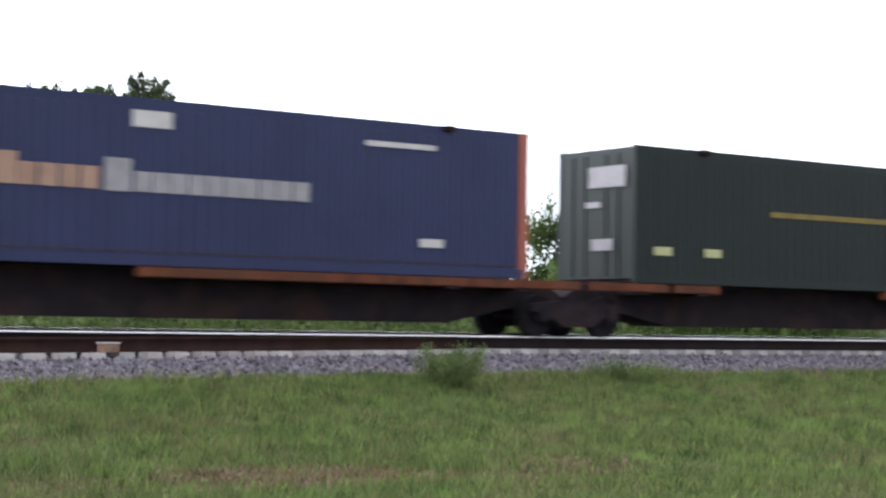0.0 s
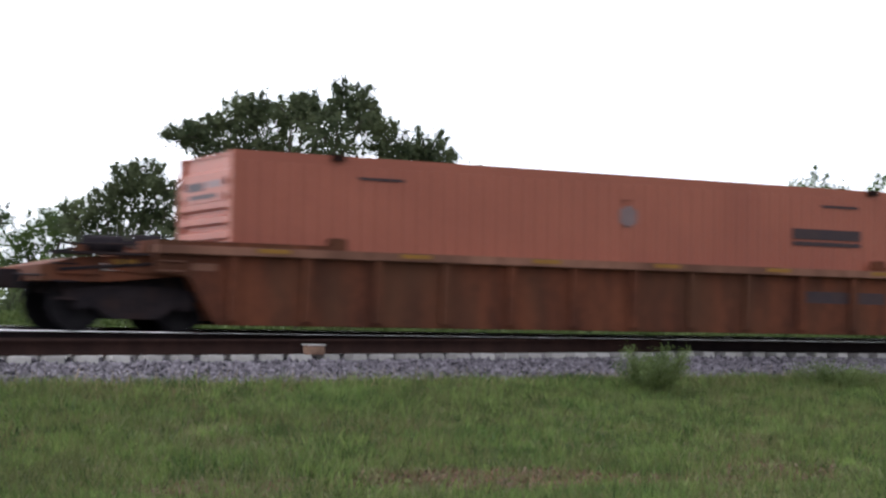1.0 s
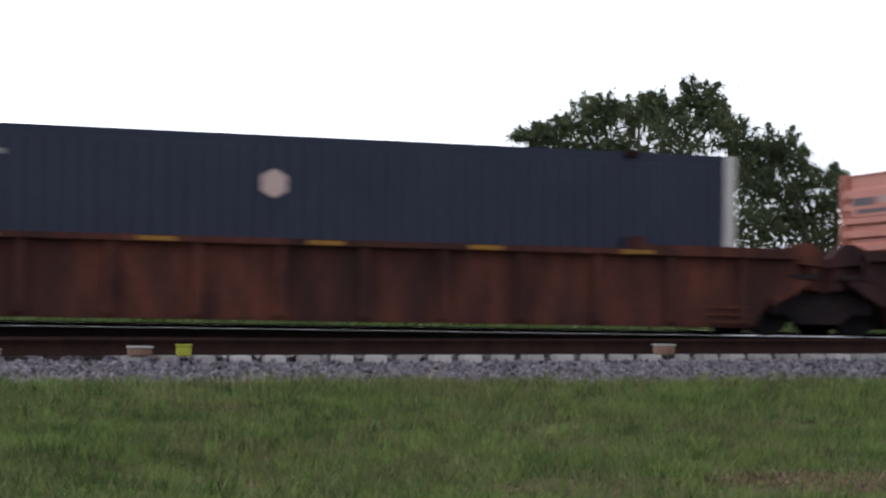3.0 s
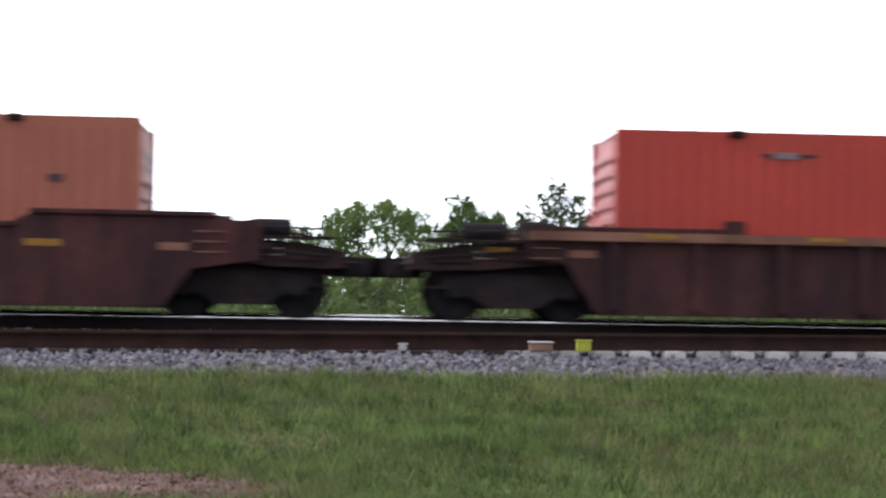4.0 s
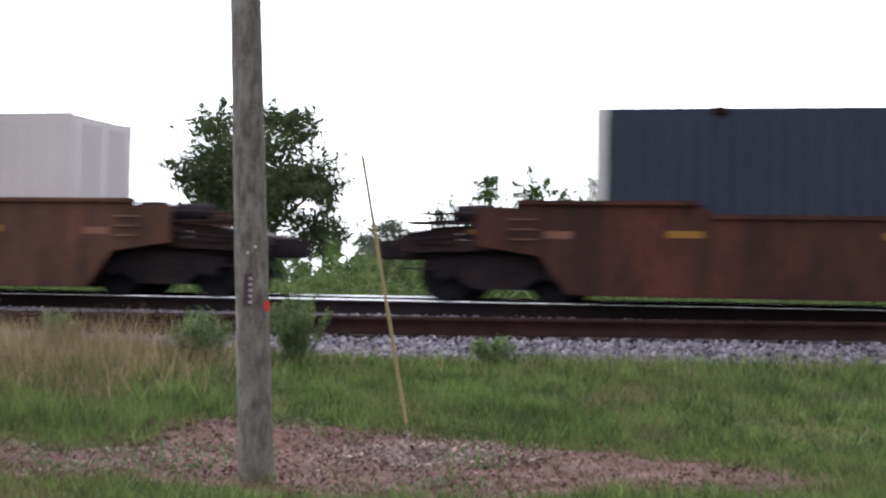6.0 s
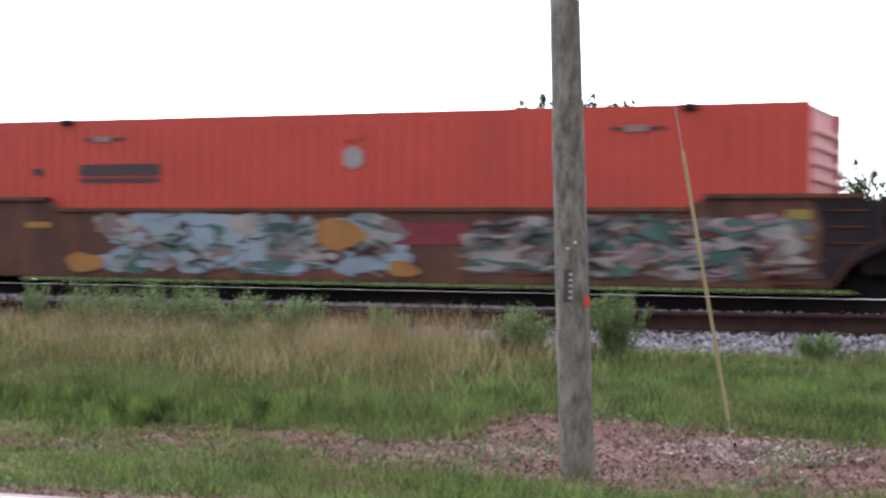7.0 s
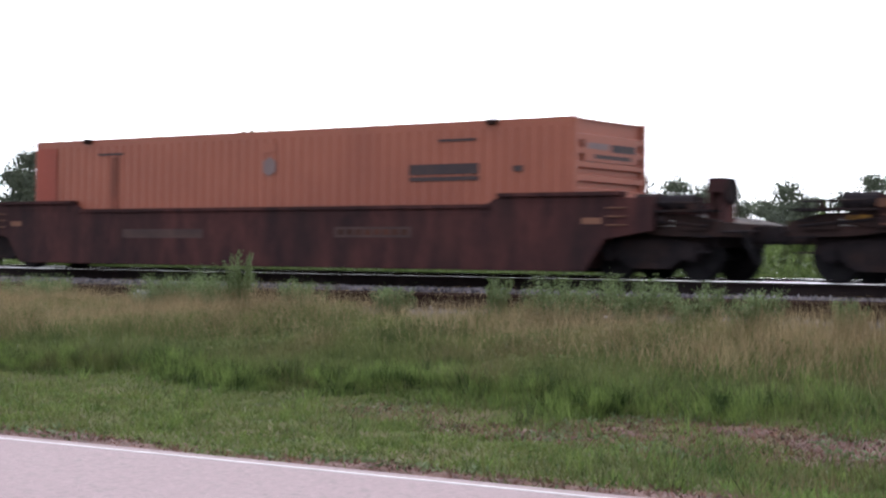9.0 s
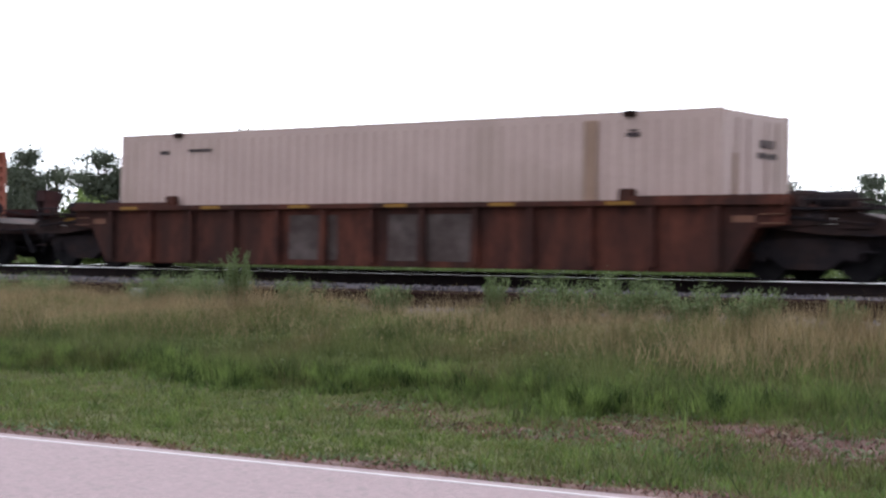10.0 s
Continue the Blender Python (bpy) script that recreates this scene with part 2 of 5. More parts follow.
def bed_sections(x):
    """Rows of (y, z) across the bed at x."""
    o, d, ty = apart(x), siding_drop(x), toe_y(x)
    top, low = RAIL_Z - 0.275, RAIL_Z - d - 0.275
    sh = MAIN_Y - o - 1.42
    low2 = low - 0.05 - 0.05 * float(np.clip((x - 1) / 4, 0, 1))
    return [(ty - 0.5, ground_z(x, ty - 0.5) - 0.12), (sh, low2), (MAIN_Y - o * 0.62 - 0.6, low - 0.03), (MAIN_Y - o * 0.38 - 0.8, top - 0.05),
            (MAIN_Y, top + 0.015), (MAIN_Y + 1.9, top + 0.015), (MAIN_Y + 4.4, ground_z(x, MAIN_Y + 4.4) - 0.1)]


sec = np.array([[(x, y, z) for y, z in bed_sections(x)] for x in BX])
idx = np.arange(sec.shape[0] * sec.shape[1]).reshape(sec.shape[:2])
ballast = tagged(mesh_of("ballast", sec.reshape(-1, 3), np.stack([idx[:-1, :-1], idx[1:, :-1], idx[1:, 1:], idx[:-1, 1:]], -1).reshape(-1, 4), M_BALLAST),
                 "grey crushed stone ballast bed under the tracks", "ballast", kind="structure")

# ---- tracks ----
PROFILE = [(-0.08, -0.25), (0.08, -0.25), (0.08, -0.232), (0.014, -0.205), (0.014, -0.06), (0.036, -0.045), (0.036, -0.014), (0.022, 0.0), (-0.022, 0.0), (-0.036, -0.014), (-0.036, -0.045), (-0.014, -0.06), (-0.014, -0.205), (-0.08, -0.232)]


def rail(name, line, parent, polished):
    """A rail along the places line (x, y, z of the head's top)."""
    n, k = len(line), len(PROFILE)
    v = np.array([[(x, y + a, z + b) for a, b in PROFILE] for x, y, z in line]).reshape(-1, 3)
    i = np.arange(n * k).reshape(n, k)
    j = np.roll(i, -1, 1)
    ob = mesh_of(name, v, np.stack([i[:-1], i[1:], j[1:], j[:-1]], -1).reshape(-1, 4), M_RAILMAIN if polished else M_RAIL, parent)
    if polished:
        loop = ((0.022, 0.003), (-0.034, 0.004), (-0.0395, 0.001), (-0.0425, -0.046), (0.022, -0.003))
        hv = np.array([[(x, y + a, z + b) for a, b in loop] for x, y, z in line]).reshape(-1, 3)
        q = np.arange(n * 5).reshape(n, 5)
        r = np.roll(q, -1, 1)
        mesh_of("rail_head", hv, np.stack([q[:-1], q[1:], r[1:], r[:-1]], -1).reshape(-1, 4), M_RAILTOP, ob, "polished steel running surface")
    return ob


main_track = tagged(new("main_track"), "main railway track with polished rails on concrete ties", "railway track", kind="structure")
side_track = tagged(new("siding_track"), "rusty siding track joining the main track", "railway track", kind="structure")
RX = np.arange(-140, 141, 2.0)
rail("rail", [(x, MAIN_Y - GAUGE, RAIL_Z) for x in RX], main_track, True)
rail("rail", [(x, MAIN_Y + GAUGE, RAIL_Z + 0.055) for x in RX], main_track, True)
for side in (-1, 1):
    rail("rail", [(x, MAIN_Y - apart(x) + side * GAUGE - 0.09, RAIL_Z - siding_drop(x) - 0.004) for x in np.arange(-140, 22, 2.0)], side_track, False)


def tie_mesh(length, tall):
    bm = soft_box(-0.14, 0.14, -length / 2, length / 2, -tall, 0, 0.015)
    return bm


tie_w = part("tie", tie_mesh(2.6, 0.2), M_WOODTIE, main_track)
tie_w.matrix_basis = pose(-60.6, MAIN_Y, RAIL_Z - 0.255)
tie_a = part("tie", tie_mesh(2.6, 0.2), M_TIE, main_track)
tie_a.matrix_basis = pose(60.2, MAIN_Y, RAIL_Z - 0.255)
for k in range(1, 224):
    x = -60 + 0.537 * k
    if 2.9 < x < 21.5:
        continue
    twin(tie_w if x < 5 else tie_a, main_track, pose(x, MAIN_Y, RAIL_Z - 0.255, 0, 0, random.uniform(-0.6, 0.6)))
for k in range(35):                       # long ties under the turnout
    x = 3.2 + 0.537 * k
    o = float(apart(x))
    t = part("tie", tie_mesh(2.6 + o, 0.2), M_TIE, main_track)
    t.matrix_basis = pose(x, MAIN_Y - o / 2, RAIL_Z - 0.255 - siding_drop(x), 0, 0, random.uniform(-0.4, 0.4))
tie_b = part("tie", tie_mesh(2.6, 0.18), M_WOODTIE, side_track)
tie_b.matrix_basis = pose(-60, MAIN_Y - float(apart(-60)), RAIL_Z - float(siding_drop(-60)) - 0.257)
for k in range(1, 120):
    x = -60 + 0.57 * k
    if x > 2.9:
        break
    twin(tie_b, side_track, pose(x, MAIN_Y - float(apart(x)) - 0.05, RAIL_Z - float(siding_drop(x)) - 0.257, 0, 0, random.uniform(-2, 2)))

# ---- the train ----
SPEED = 26.97
MOVING = []                               # thing, x at the clip's start


def on_rails(ob, x0, z=0.0):
    ob.matrix_basis = pose(x0, MAIN_Y, RAIL_Z + z)
    MOVING.append((ob, x0, z))
    return ob


M_ORANGE = mat("orange_container_paint", (0.293, 0.0931, 0.0574), (0.256, 0.0797, 0.0494), 0.7, 0.48, fine=12, bump=0.05, dirt=(0.224, 0.0685, 0.0449), dirt_amount=0.3, gloss=0.28)
M_RED = mat("red_container_paint", (0.36, 0.0405, 0.0253), (0.306, 0.0328, 0.0214), 0.7, 0.48, fine=12, bump=0.05, dirt=(0.27, 0.0383, 0.0268), dirt_amount=0.3, gloss=0.28)
M_BLUE = mat("blue_container_paint", (0.0192, 0.0243, 0.0736), (0.0153, 0.0198, 0.0589), 0.7, 0.48, fine=12, bump=0.05, gloss=0.28)
M_NAVY = mat("navy_container_paint", (0.0136, 0.0177, 0.0374), (0.019, 0.0238, 0.0442), 0.7, 0.48, fine=12, bump=0.05, gloss=0.28)
M_GREEN = mat("dark_green_container_paint", (0.00432, 0.00864, 0.0081), (0.00594, 0.0113, 0.00972), 0.7, 0.48, fine=12, bump=0.05, gloss=0.28)
M_BLUEGREY = mat("blue_grey_emblem", (0.2, 0.14, 0.14), (0.16, 0.115, 0.115), 3, 0.7)
M_EMBLEM = mat("dull_grey_emblem", (0.247, 0.217, 0.217), (0.203, 0.18, 0.18), 3, 0.7)
M_WHITE = mat("white_container_paint", (0.482, 0.432, 0.423), (0.424, 0.376, 0.367), 0.7, 0.48, fine=12, bump=0.05, gloss=0.28)
M_CREAM = mat("cream_container_paint", (0.469, 0.351, 0.321), (0.415, 0.306, 0.281), 0.7, 0.48, fine=12, bump=0.05, dirt=(0.328, 0.247, 0.209), dirt_amount=0.25, gloss=0.28)
M_CARBROWN = mat("rusty_brown_car_paint", (0.115, 0.04, 0.027), (0.04, 0.018, 0.016), 1.8, 0.85, stretch=(1.3, 1, 0.4), fine=14, bump=0.15, dirt=(0.0256, 0.0168, 0.016), dirt_amount=0.6, gloss=0.1)
M_CARDARK = mat("dark_brown_car_paint", (0.0806, 0.0312, 0.0287), (0.0312, 0.0162, 0.0181), 1.8, 0.85, stretch=(1.3, 1, 0.4), fine=14, bump=0.15, dirt=(0.0208, 0.0144, 0.016), dirt_amount=0.5, gloss=0.1)
M_CARORANGE = mat("faded_orange_car_paint", (0.14, 0.048, 0.025), (0.06, 0.024, 0.016), 1.6, 0.85, stretch=(1.3, 1, 0.4), fine=14, bump=0.1, dirt=(0.08, 0.04, 0.024), dirt_amount=0.5, gloss=0.1)
M_CARYELLOW = mat("faded_ochre_car_paint", (0.121, 0.0537, 0.0338), (0.0483, 0.0263, 0.023), 1.6, 0.85, stretch=(1.3, 1, 0.4), fine=14, bump=0.15, dirt=(0.063, 0.036, 0.0281), dirt_amount=0.6, gloss=0.1)


M_GRIME = mat("grimy_brown_end_paint", (0.05, 0.026, 0.023), (0.02, 0.014, 0.014), 1.8, 0.85, fine=14, bump=0.15, dirt=(0.016, 0.013, 0.013), dirt_amount=0.6, gloss=0.1)
M_CHORD = mat("rusty_tan_chord_paint", (0.25, 0.125, 0.085), (0.14, 0.07, 0.048), 1.6, 0.85, stretch=(1.3, 1, 0.4), fine=14, bump=0.1, dirt=(0.08, 0.04, 0.028), dirt_amount=0.5, gloss=0.1)


def wall_waves(L, h, y, out, pitch=0.28, deep=0.03):
    """A corrugated side: x from -L/2 to L/2, z from 0 to h."""
    n = int(L / pitch)
    xs, ys = [], []
    for i in range(n):
        x = -L / 2 + i * L / n
        w = L / n
        for a, d in ((0.0, 0), (0.36, 0), (0.5, 1), (0.86, 1)):
            xs.append(x + a * w)
            ys.append(y - out * d * deep)
    xs.append(L / 2)
    ys.append(y)
    bm = bmesh.new()
    lo = [bm.verts.new((a, b, 0.0)) for a, b in zip(xs, ys)]
    hi = [bm.verts.new((a, b, h)) for a, b in zip(xs, ys)]
    for i in range(len(xs) - 1):
        q = (lo[i], lo[i + 1], hi[i + 1], hi[i]) if out < 0 else (lo[i + 1], lo[i], hi[i], hi[i + 1])
        bm.faces.new(q)
    return bm


def container(label, paint, trim=None, L=16.15, h=2.9, w=2.59, post=None, smooth=False, end_ribs=True, post_w=0.15):
    """An intermodal container; its middle at x = 0, its floor at z = 0."""
    c = tagged(new("shipping_container"), label, "container", group="containers on the train")
    trim = trim or paint
    hw = w / 2
    for s in (-1, 1):
        y = s * (hw - 0.001)
        part("side_wall", wall_waves(L - 0.24, h - 0.34, y, s, 0.27, 0.012 if smooth else 0.024), paint, c).location = (0, 0, 0.17)
        part("bottom_rail", soft_box(-L / 2 + 0.1, L / 2 - 0.1, min(s * hw, s * (hw - 0.12)), max(s * hw, s * (hw - 0.12)), 0.0, 0.19, 0.012), trim, c)
        part("top_rail", soft_box(-L / 2 + 0.1, L / 2 - 0.1, min(s * (hw - 0.025), s * (hw - 0.1)), max(s * (hw - 0.025), s * (hw - 0.1)), h - 0.18, h, 0.012), trim, c)
        for e in (-1, 1):
            part("corner_post", soft_box(e * L / 2 - (post_w if e > 0 else 0), e * L / 2 + (post_w if e < 0 else 0), min(s * hw, s * (hw - 0.16)), max(s * hw, s * (hw - 0.16)), 0, h, 0.015), post or trim, c)
            x = e * 6.1
            part("corner_casting", soft_box(x - 0.12, x + 0.12, s * hw - 0.06, s * hw + 0.01 * s + 0.06, h - 0.1, h + 0.012, 0.012), M_RAIL, c)
    part("roof", boxes((-L / 2 + 0.05, L / 2 - 0.05, -hw + 0.05, hw - 0.05, h - 0.06, h - 0.02)), paint, c)
    part("floor", boxes((-L / 2 + 0.05, L / 2 - 0.05, -hw + 0.1, hw - 0.1, 0.02, 0.14)), M_STEEL, c)
    for e in (-1, 1):
        x = e * (L / 2 - (0.11 if end_ribs else 0.04))
        end = part("end_wall", boxes((x - 0.03, x + 0.03, -hw + 0.1, hw - 0.1, 0.1, h - 0.05)), paint, c)
        if end_ribs:
            for k in range(9):
                z = 0.42 + k * 0.262
                part("end_rib", slab([(x - 0.03, z - 0.1), (x + e * 0.1, z - 0.055), (x + e * 0.1, z + 0.055), (x - 0.03, z + 0.1)], -hw + 0.15, hw - 0.15), paint, end)
        else:
            for k in (-0.75, -0.35, 0.35, 0.75):
                part("lock_rod", tube((x + e * 0.05, k, 0.15), (x + e * 0.05, k, h - 0.15), 0.016, n=6), paint, end)
    return c


def sign(c, name, material, label, *rects, y=-1.2985, t=0.004):
    """Flat markings on the near side, one part for each rectangle (x0, x1, z0, z1)."""
    for a, b, p, q in rects:
        ob = part(name, boxes((a, b, y - t, y, p, q)), material, c, label)
    return ob


def truck(parent, x, wheel=0.46):
    t = part("truck", boxes((x - 0.2, x + 0.2, -1.0, 1.0, 0.35, 0.62)), M_STEEL, parent, "black steel bogie")
    for k in range(3):
        part("spring", tube((x - 0.16 + 0.16 * k, -1.02, 0.3), (x - 0.16 + 0.16 * k, -1.02, 0.56), 0.06, n=8), M_WHEEL, t)
    for s in (-1, 1):
        pts = [(-1.2, 0.52), (-1.15, 0.66), (-0.45, 0.74), (0.45, 0.74), (1.15, 0.66), (1.2, 0.52), (0.75, 0.42), (0.4, 0.2), (-0.4, 0.2), (-0.75, 0.42)]
        part("side_frame", slab([(x + a, b) for a, b in pts], s * 0.99 - 0.08, s * 0.99 + 0.08), M_STEEL, t)
        for e in (-1, 1):
            wx = x + e * 0.89
            bm = tube((wx, s * 0.69, wheel), (wx, s * 0.83, wheel), wheel, n=28)
            tube((wx, s * 0.65, wheel), (wx, s * 0.69, wheel), wheel + 0.025, n=28, bm=bm)
            part("wheel", bm, M_WHEEL, t)
            part("axle_box", soft_box(wx - 0.14, wx + 0.14, min(s * 0.9, s * 1.14), max(s * 0.9, s * 1.14), wheel - 0.12, wheel + 0.16, 0.03), M_STEEL, t)
    for e in (-1, 1):
        part("axle", tube((x + e * 0.89, -0.7, wheel), (x + e * 0.89, 0.7, wheel), 0.08, n=10), M_WHEEL, t)
    return t


def end_works(car, e, joint, paint):
    """What stands beyond the well at the end e (-1 or 1); joint: a bogie shared with the next unit."""
    if joint:
        paint = M_STEEL if paint is M_CARYELLOW else paint
        part("end_platform", slab([(e * 8.7, 0.95), (e * 8.7, 1.4), (e * 9.4, 1.4), (e * 9.82, 1.2), (e * 9.82, 0.75)], -1.2, 1.2), paint, car)
        part("step", soft_box(e * 9.3 - 0.35, e * 9.3 + 0.35, -1.46, -1.2, 0.98, 1.08, 0.015), M_STEEL, car)
        part("pivot_arm", slab([(e * 8.8, 1.42), (e * 9.3, 1.62), (e * 9.55, 1.62), (e * 9.84, 1.34), (e * 9.84, 1.2), (e * 8.8, 1.3)], -1.35, -1.2), paint, car)
        part("gusset", slab([(e * 8.7, 0.5), (e * 9.15, 0.72), (e * 9.45, 0.9), (e * 9.45, 1.08), (e * 8.7, 1.08)], -1.44, -1.39), paint, car)
        part("bracket", slab([(e * 9.5, 0.8), (e * 9.75, 0.8), (e * 9.7, 1.2), (e * 9.5, 1.2)], -1.3, -1.2), paint, car)
        part("ladder", boxes(*[(e * 7.85 - 0.4, e * 7.85 + 0.4, -1.56, -1.53, 0.2 + 0.13 * k, 0.235 + 0.13 * k) for k in range(3)]), M_CARORANGE, car, "worn dull foot rungs")
        part("pivot_block", soft_box(e * 9.6 - 0.2, e * 9.6 + 0.2, -0.9, 0.9, 1.2, 1.5, 0.04), paint, car)
    else:
        paint = paint if paint is M_CARORANGE else M_GRIME
        part("end_platform", slab([(e * 8.6, 0.95), (e * 8.6, 1.27), (e * 10.6, 1.2), (e * 11.3, 1.05), (e * 11.3, 0.8), (e * 10.2, 0.8)], -1.25, 1.25), paint, car)
        part("coupler", soft_box(min(e * 11.0, e * 11.93), max(e * 11.0, e * 11.93), -0.16, 0.16, 0.68, 1.0, 0.04), M_STEEL, car)
        part("end_sill", soft_box(min(e * 10.3, e * 11.0), max(e * 10.3, e * 11.0), -1.3, 1.3, 0.9, 1.08, 0.02), paint, car)
        part("walkway", boxes((min(e * 9.5, e * 11.1), max(e * 9.5, e * 11.1), -1.44, -1.0, 1.24, 1.28)), M_STEEL, car, "dark grating walkway")
        part("pipe", tube((e * 9.3, -1.3, 1.12), (e * 11.0, -1.3, 0.98), 0.03, n=8), M_STEEL, car)
        part("reflector", boxes((e * 10.1 - 0.16, e * 10.1 + 0.16, -1.262, -1.252, 0.98, 1.1)), M_GREYM, car, "pale reflector plate")
        for k in (-1, 1):
            part("stanchion", boxes((e * 10.4 + k * 0.45 - 0.02, e * 10.4 + k * 0.45 + 0.02, -1.4, -1.36, 1.1, 1.34)), M_STEEL, car)
        truck(car, e * 9.65)
        part("air_reservoir", tube((e * 9.75, -0.75, 1.43), (e * 10.45, -0.75, 1.43), 0.15, n=14), M_STEEL, car, "black air tank")
        part("valve_box", soft_box(e * 9.35 - 0.2, e * 9.35 + 0.2, -1.25, -0.8, 1.27, 1.5, 0.03), paint, car)
        part("bracket", slab([(e * 10.5, 1.22), (e * 10.75, 1.22), (e * 10.7, 1.4), (e * 10.58, 1.4)], -1.25, -1.18), paint, car)
        part("bracket", slab([(e * 8.9, 0.9), (e * 10.2, 1.0), (e * 10.2, 1.2), (e * 8.9, 1.38)], -1.3, -1.26), paint, car)
        for k in (0, 1):
            part("air_hose", tube((e * (11.2 + 0.25 * k), -0.5 - 0.25 * k, 0.9), (e * (11.5 + 0.2 * k), -0.4 - 0.25 * k, 0.32), 0.035, n=7), M_WHEEL, car, "black rubber air hose")
        part("cut_lever", tube((e * 11.28, -1.35, 0.88), (e * 11.4, -0.1, 0.92), 0.02, n=6), M_STEEL, car)
        part("stencil_patch", boxes((e * 9.9 - 0.2, e * 9.9 + 0.2, -1.306, -1.302, 1.06, 1.17)), M_YELLOW if e < 0 else M_DARKM, car)
        part("bolster", boxes((e * 9.65 - 1.25, e * 9.65 + 1.35, -0.9, 0.9, 0.62, 0.98)), M_STEEL, car)
        part("hand_rail", tube((e * 9.7, -1.38, 1.42), (e * 11.0, -1.38, 1.4), 0.018, n=6), M_STEEL, car)
        for k in (9.75, 10.35, 10.95):
            part("rail_post", tube((e * k, -1.38, 1.2), (e * k, -1.38, 1.41), 0.018, n=6), M_STEEL, car)
        part("brake_cylinder", tube((e * 8.95, -0.4, 1.5), (e * 9.5, -0.4, 1.5), 0.13, n=12), M_STEEL, car, "black brake cylinder")
        part("brake_rod", tube((e * 9.5, -0.4, 1.5), (e * 10.9, -0.3, 1.3), 0.02, n=6), M_STEEL, car)
        for k in range(3):
            part("grab_iron", tube((e * 8.95, -1.5, 1.0 + 0.16 * k), (e * 9.4, -1.5, 1.0 + 0.16 * k), 0.014, n=6), M_CHORD, car, "rusty grab iron")
        part("side_stencil", boxes((e * 8.6 - 0.22, e * 8.6 + 0.22, -1.466, -1.462, 1.02, 1.14)), M_CHORD, car, "dull stencil plate")
        for k in range(3):
            part("rung", boxes((e * 10.9 - 0.2, e * 10.9 + 0.2, -1.32, -1.28, 0.5 + 0.28 * k, 0.53 + 0.28 * k)), M_STEEL, car)


def well_car(label, paint, ribbed, joint_left=False, joint_right=False, brake=(), top=1.41, stripes=True, chord=None):
    """A well car; its middle at x = 0, the rail's top at z = 0."""
    car = tagged(new("well_car"), label, "rail car", group="cars of the train")
    lx, rx = (9.15 if joint_left else 9.45), (9.15 if joint_right else 9.45)
    for s in (-1, 1):
        y0, y1 = (-1.46, -1.38) if s < 0 else (1.38, 1.46)
        if ribbed:
            pts = [(-lx, 0.98), (-8.85, 0.92), (-8.35, 0.14), (8.35, 0.14), (8.85, 0.92), (rx, 0.98), (rx, top), (-lx, top)]
        else:
            hi = top + 0.2
            ql, qr = lx + (0.1 if joint_left else 0.5), rx + (0.1 if joint_right else 0.5)
            pts = [(-ql, 0.9), (-8.9, 0.74), (-8.45, 0.14), (8.45, 0.14), (8.9, 0.74), (qr, 0.9), (qr, hi - 0.1), (rx - 0.15, hi - 0.1), (rx - 0.15, hi), (6.5, hi), (6.1, top), (-6.1, top), (-6.5, hi), (0.15 - lx, hi), (0.15 - lx, hi - 0.1), (-ql, hi - 0.1)]
        wall = part("side_wall", slab(pts, y0, y1), paint, car)
        if ribbed:
            part("top_chord", soft_box(-lx, rx, y0 - 0.15, y1 + 0.15, top - (0.13 if chord else 0.09), top + 0.02, 0.015), chord or paint, wall)
            part("end_ledge", boxes((-lx, -6.1, y0 - 0.06, y1 + 0.1, top + 0.022, top + 0.1)), paint, wall)
            part("end_ledge", boxes((6.1, rx, y0 - 0.06, y1 + 0.1, top + 0.022, top + 0.1)), paint, wall)
            for e in (-1, 1):
                part("guide", soft_box(e * 6.15 - 0.17, e * 6.15 + 0.17, y0 - 0.03, y1 + 0.03, top, top + 0.24, 0.03), paint, wall)
            if s < 0:
                for k in range(13):
                    x = -8.1 + k * 1.35
                    part("rib", slab([(x - 0.09, 0.2), (x + 0.09, 0.2), (x + 0.06, top - 0.1), (x - 0.06, top - 0.1)], y0 - 0.12, y0 - 0.002), paint, wall)
                for k in range(12):
                    if k % 2 == 0:
                        x = -7.4 + k * 1.35
                        part("stripe", boxes((x - 0.3, x + 0.3, y0 - 0.156, y0 - 0.15, top - 0.07, top)), M_YELLOW, wall, "yellow reflective stripe")
        else:
            part("top_chord", soft_box(-6.2, 6.2, y0 - 0.05, y1 + 0.05, top - 0.07, top + 0.01, 0.015), paint, wall)
            for e, q in ((-1, lx - 0.15), (1, rx - 0.15)):
                part("top_chord", soft_box(min(e * 6.4, e * q), max(e * 6.4, e * q), y0 - 0.07, y1 + 0.07, top + 0.14, top + 0.22, 0.015), paint, wall)
            if s < 0 and stripes:
                for k in range(5):
                    x = -6.6 + k * 3.3
                    part("stripe", boxes((x - 0.28, x + 0.28, y0 - 0.006, y0, top - 0.36, top - 0.25)), M_YELLOW, wall, "yellow reflective stripe")
        part("bottom_sill", soft_box(-8.3, 8.3, y0 - 0.03, y1 + 0.12, 0.12, 0.2, 0.015), paint, wall)
    part("well_floor", boxes((-8.2, 8.2, -1.38, 1.38, 0.14, 0.19)), M_STEEL, car)
    for e in (-1, 1):
        part("bulkhead", slab([(e * 8.25, 0.19), (e * 8.35, 0.19), (e * 8.95, 1.25), (e * 8.8, 1.25)], -1.37, 1.37), paint, car)
    end_works(car, -1, joint_left, paint)
    end_works(car, 1, joint_right, paint)
    if joint_left:
        truck(car, -9.85, 0.48)
    if joint_left or joint_right:
        for e, j in ((-1, joint_left), (1, joint_right)):
            if j:
                part("bolster", boxes((e * 9.3 - 0.5, e * 9.3 + 0.5, -1.05, 1.05, 0.6, 0.98)), M_STEEL, car)
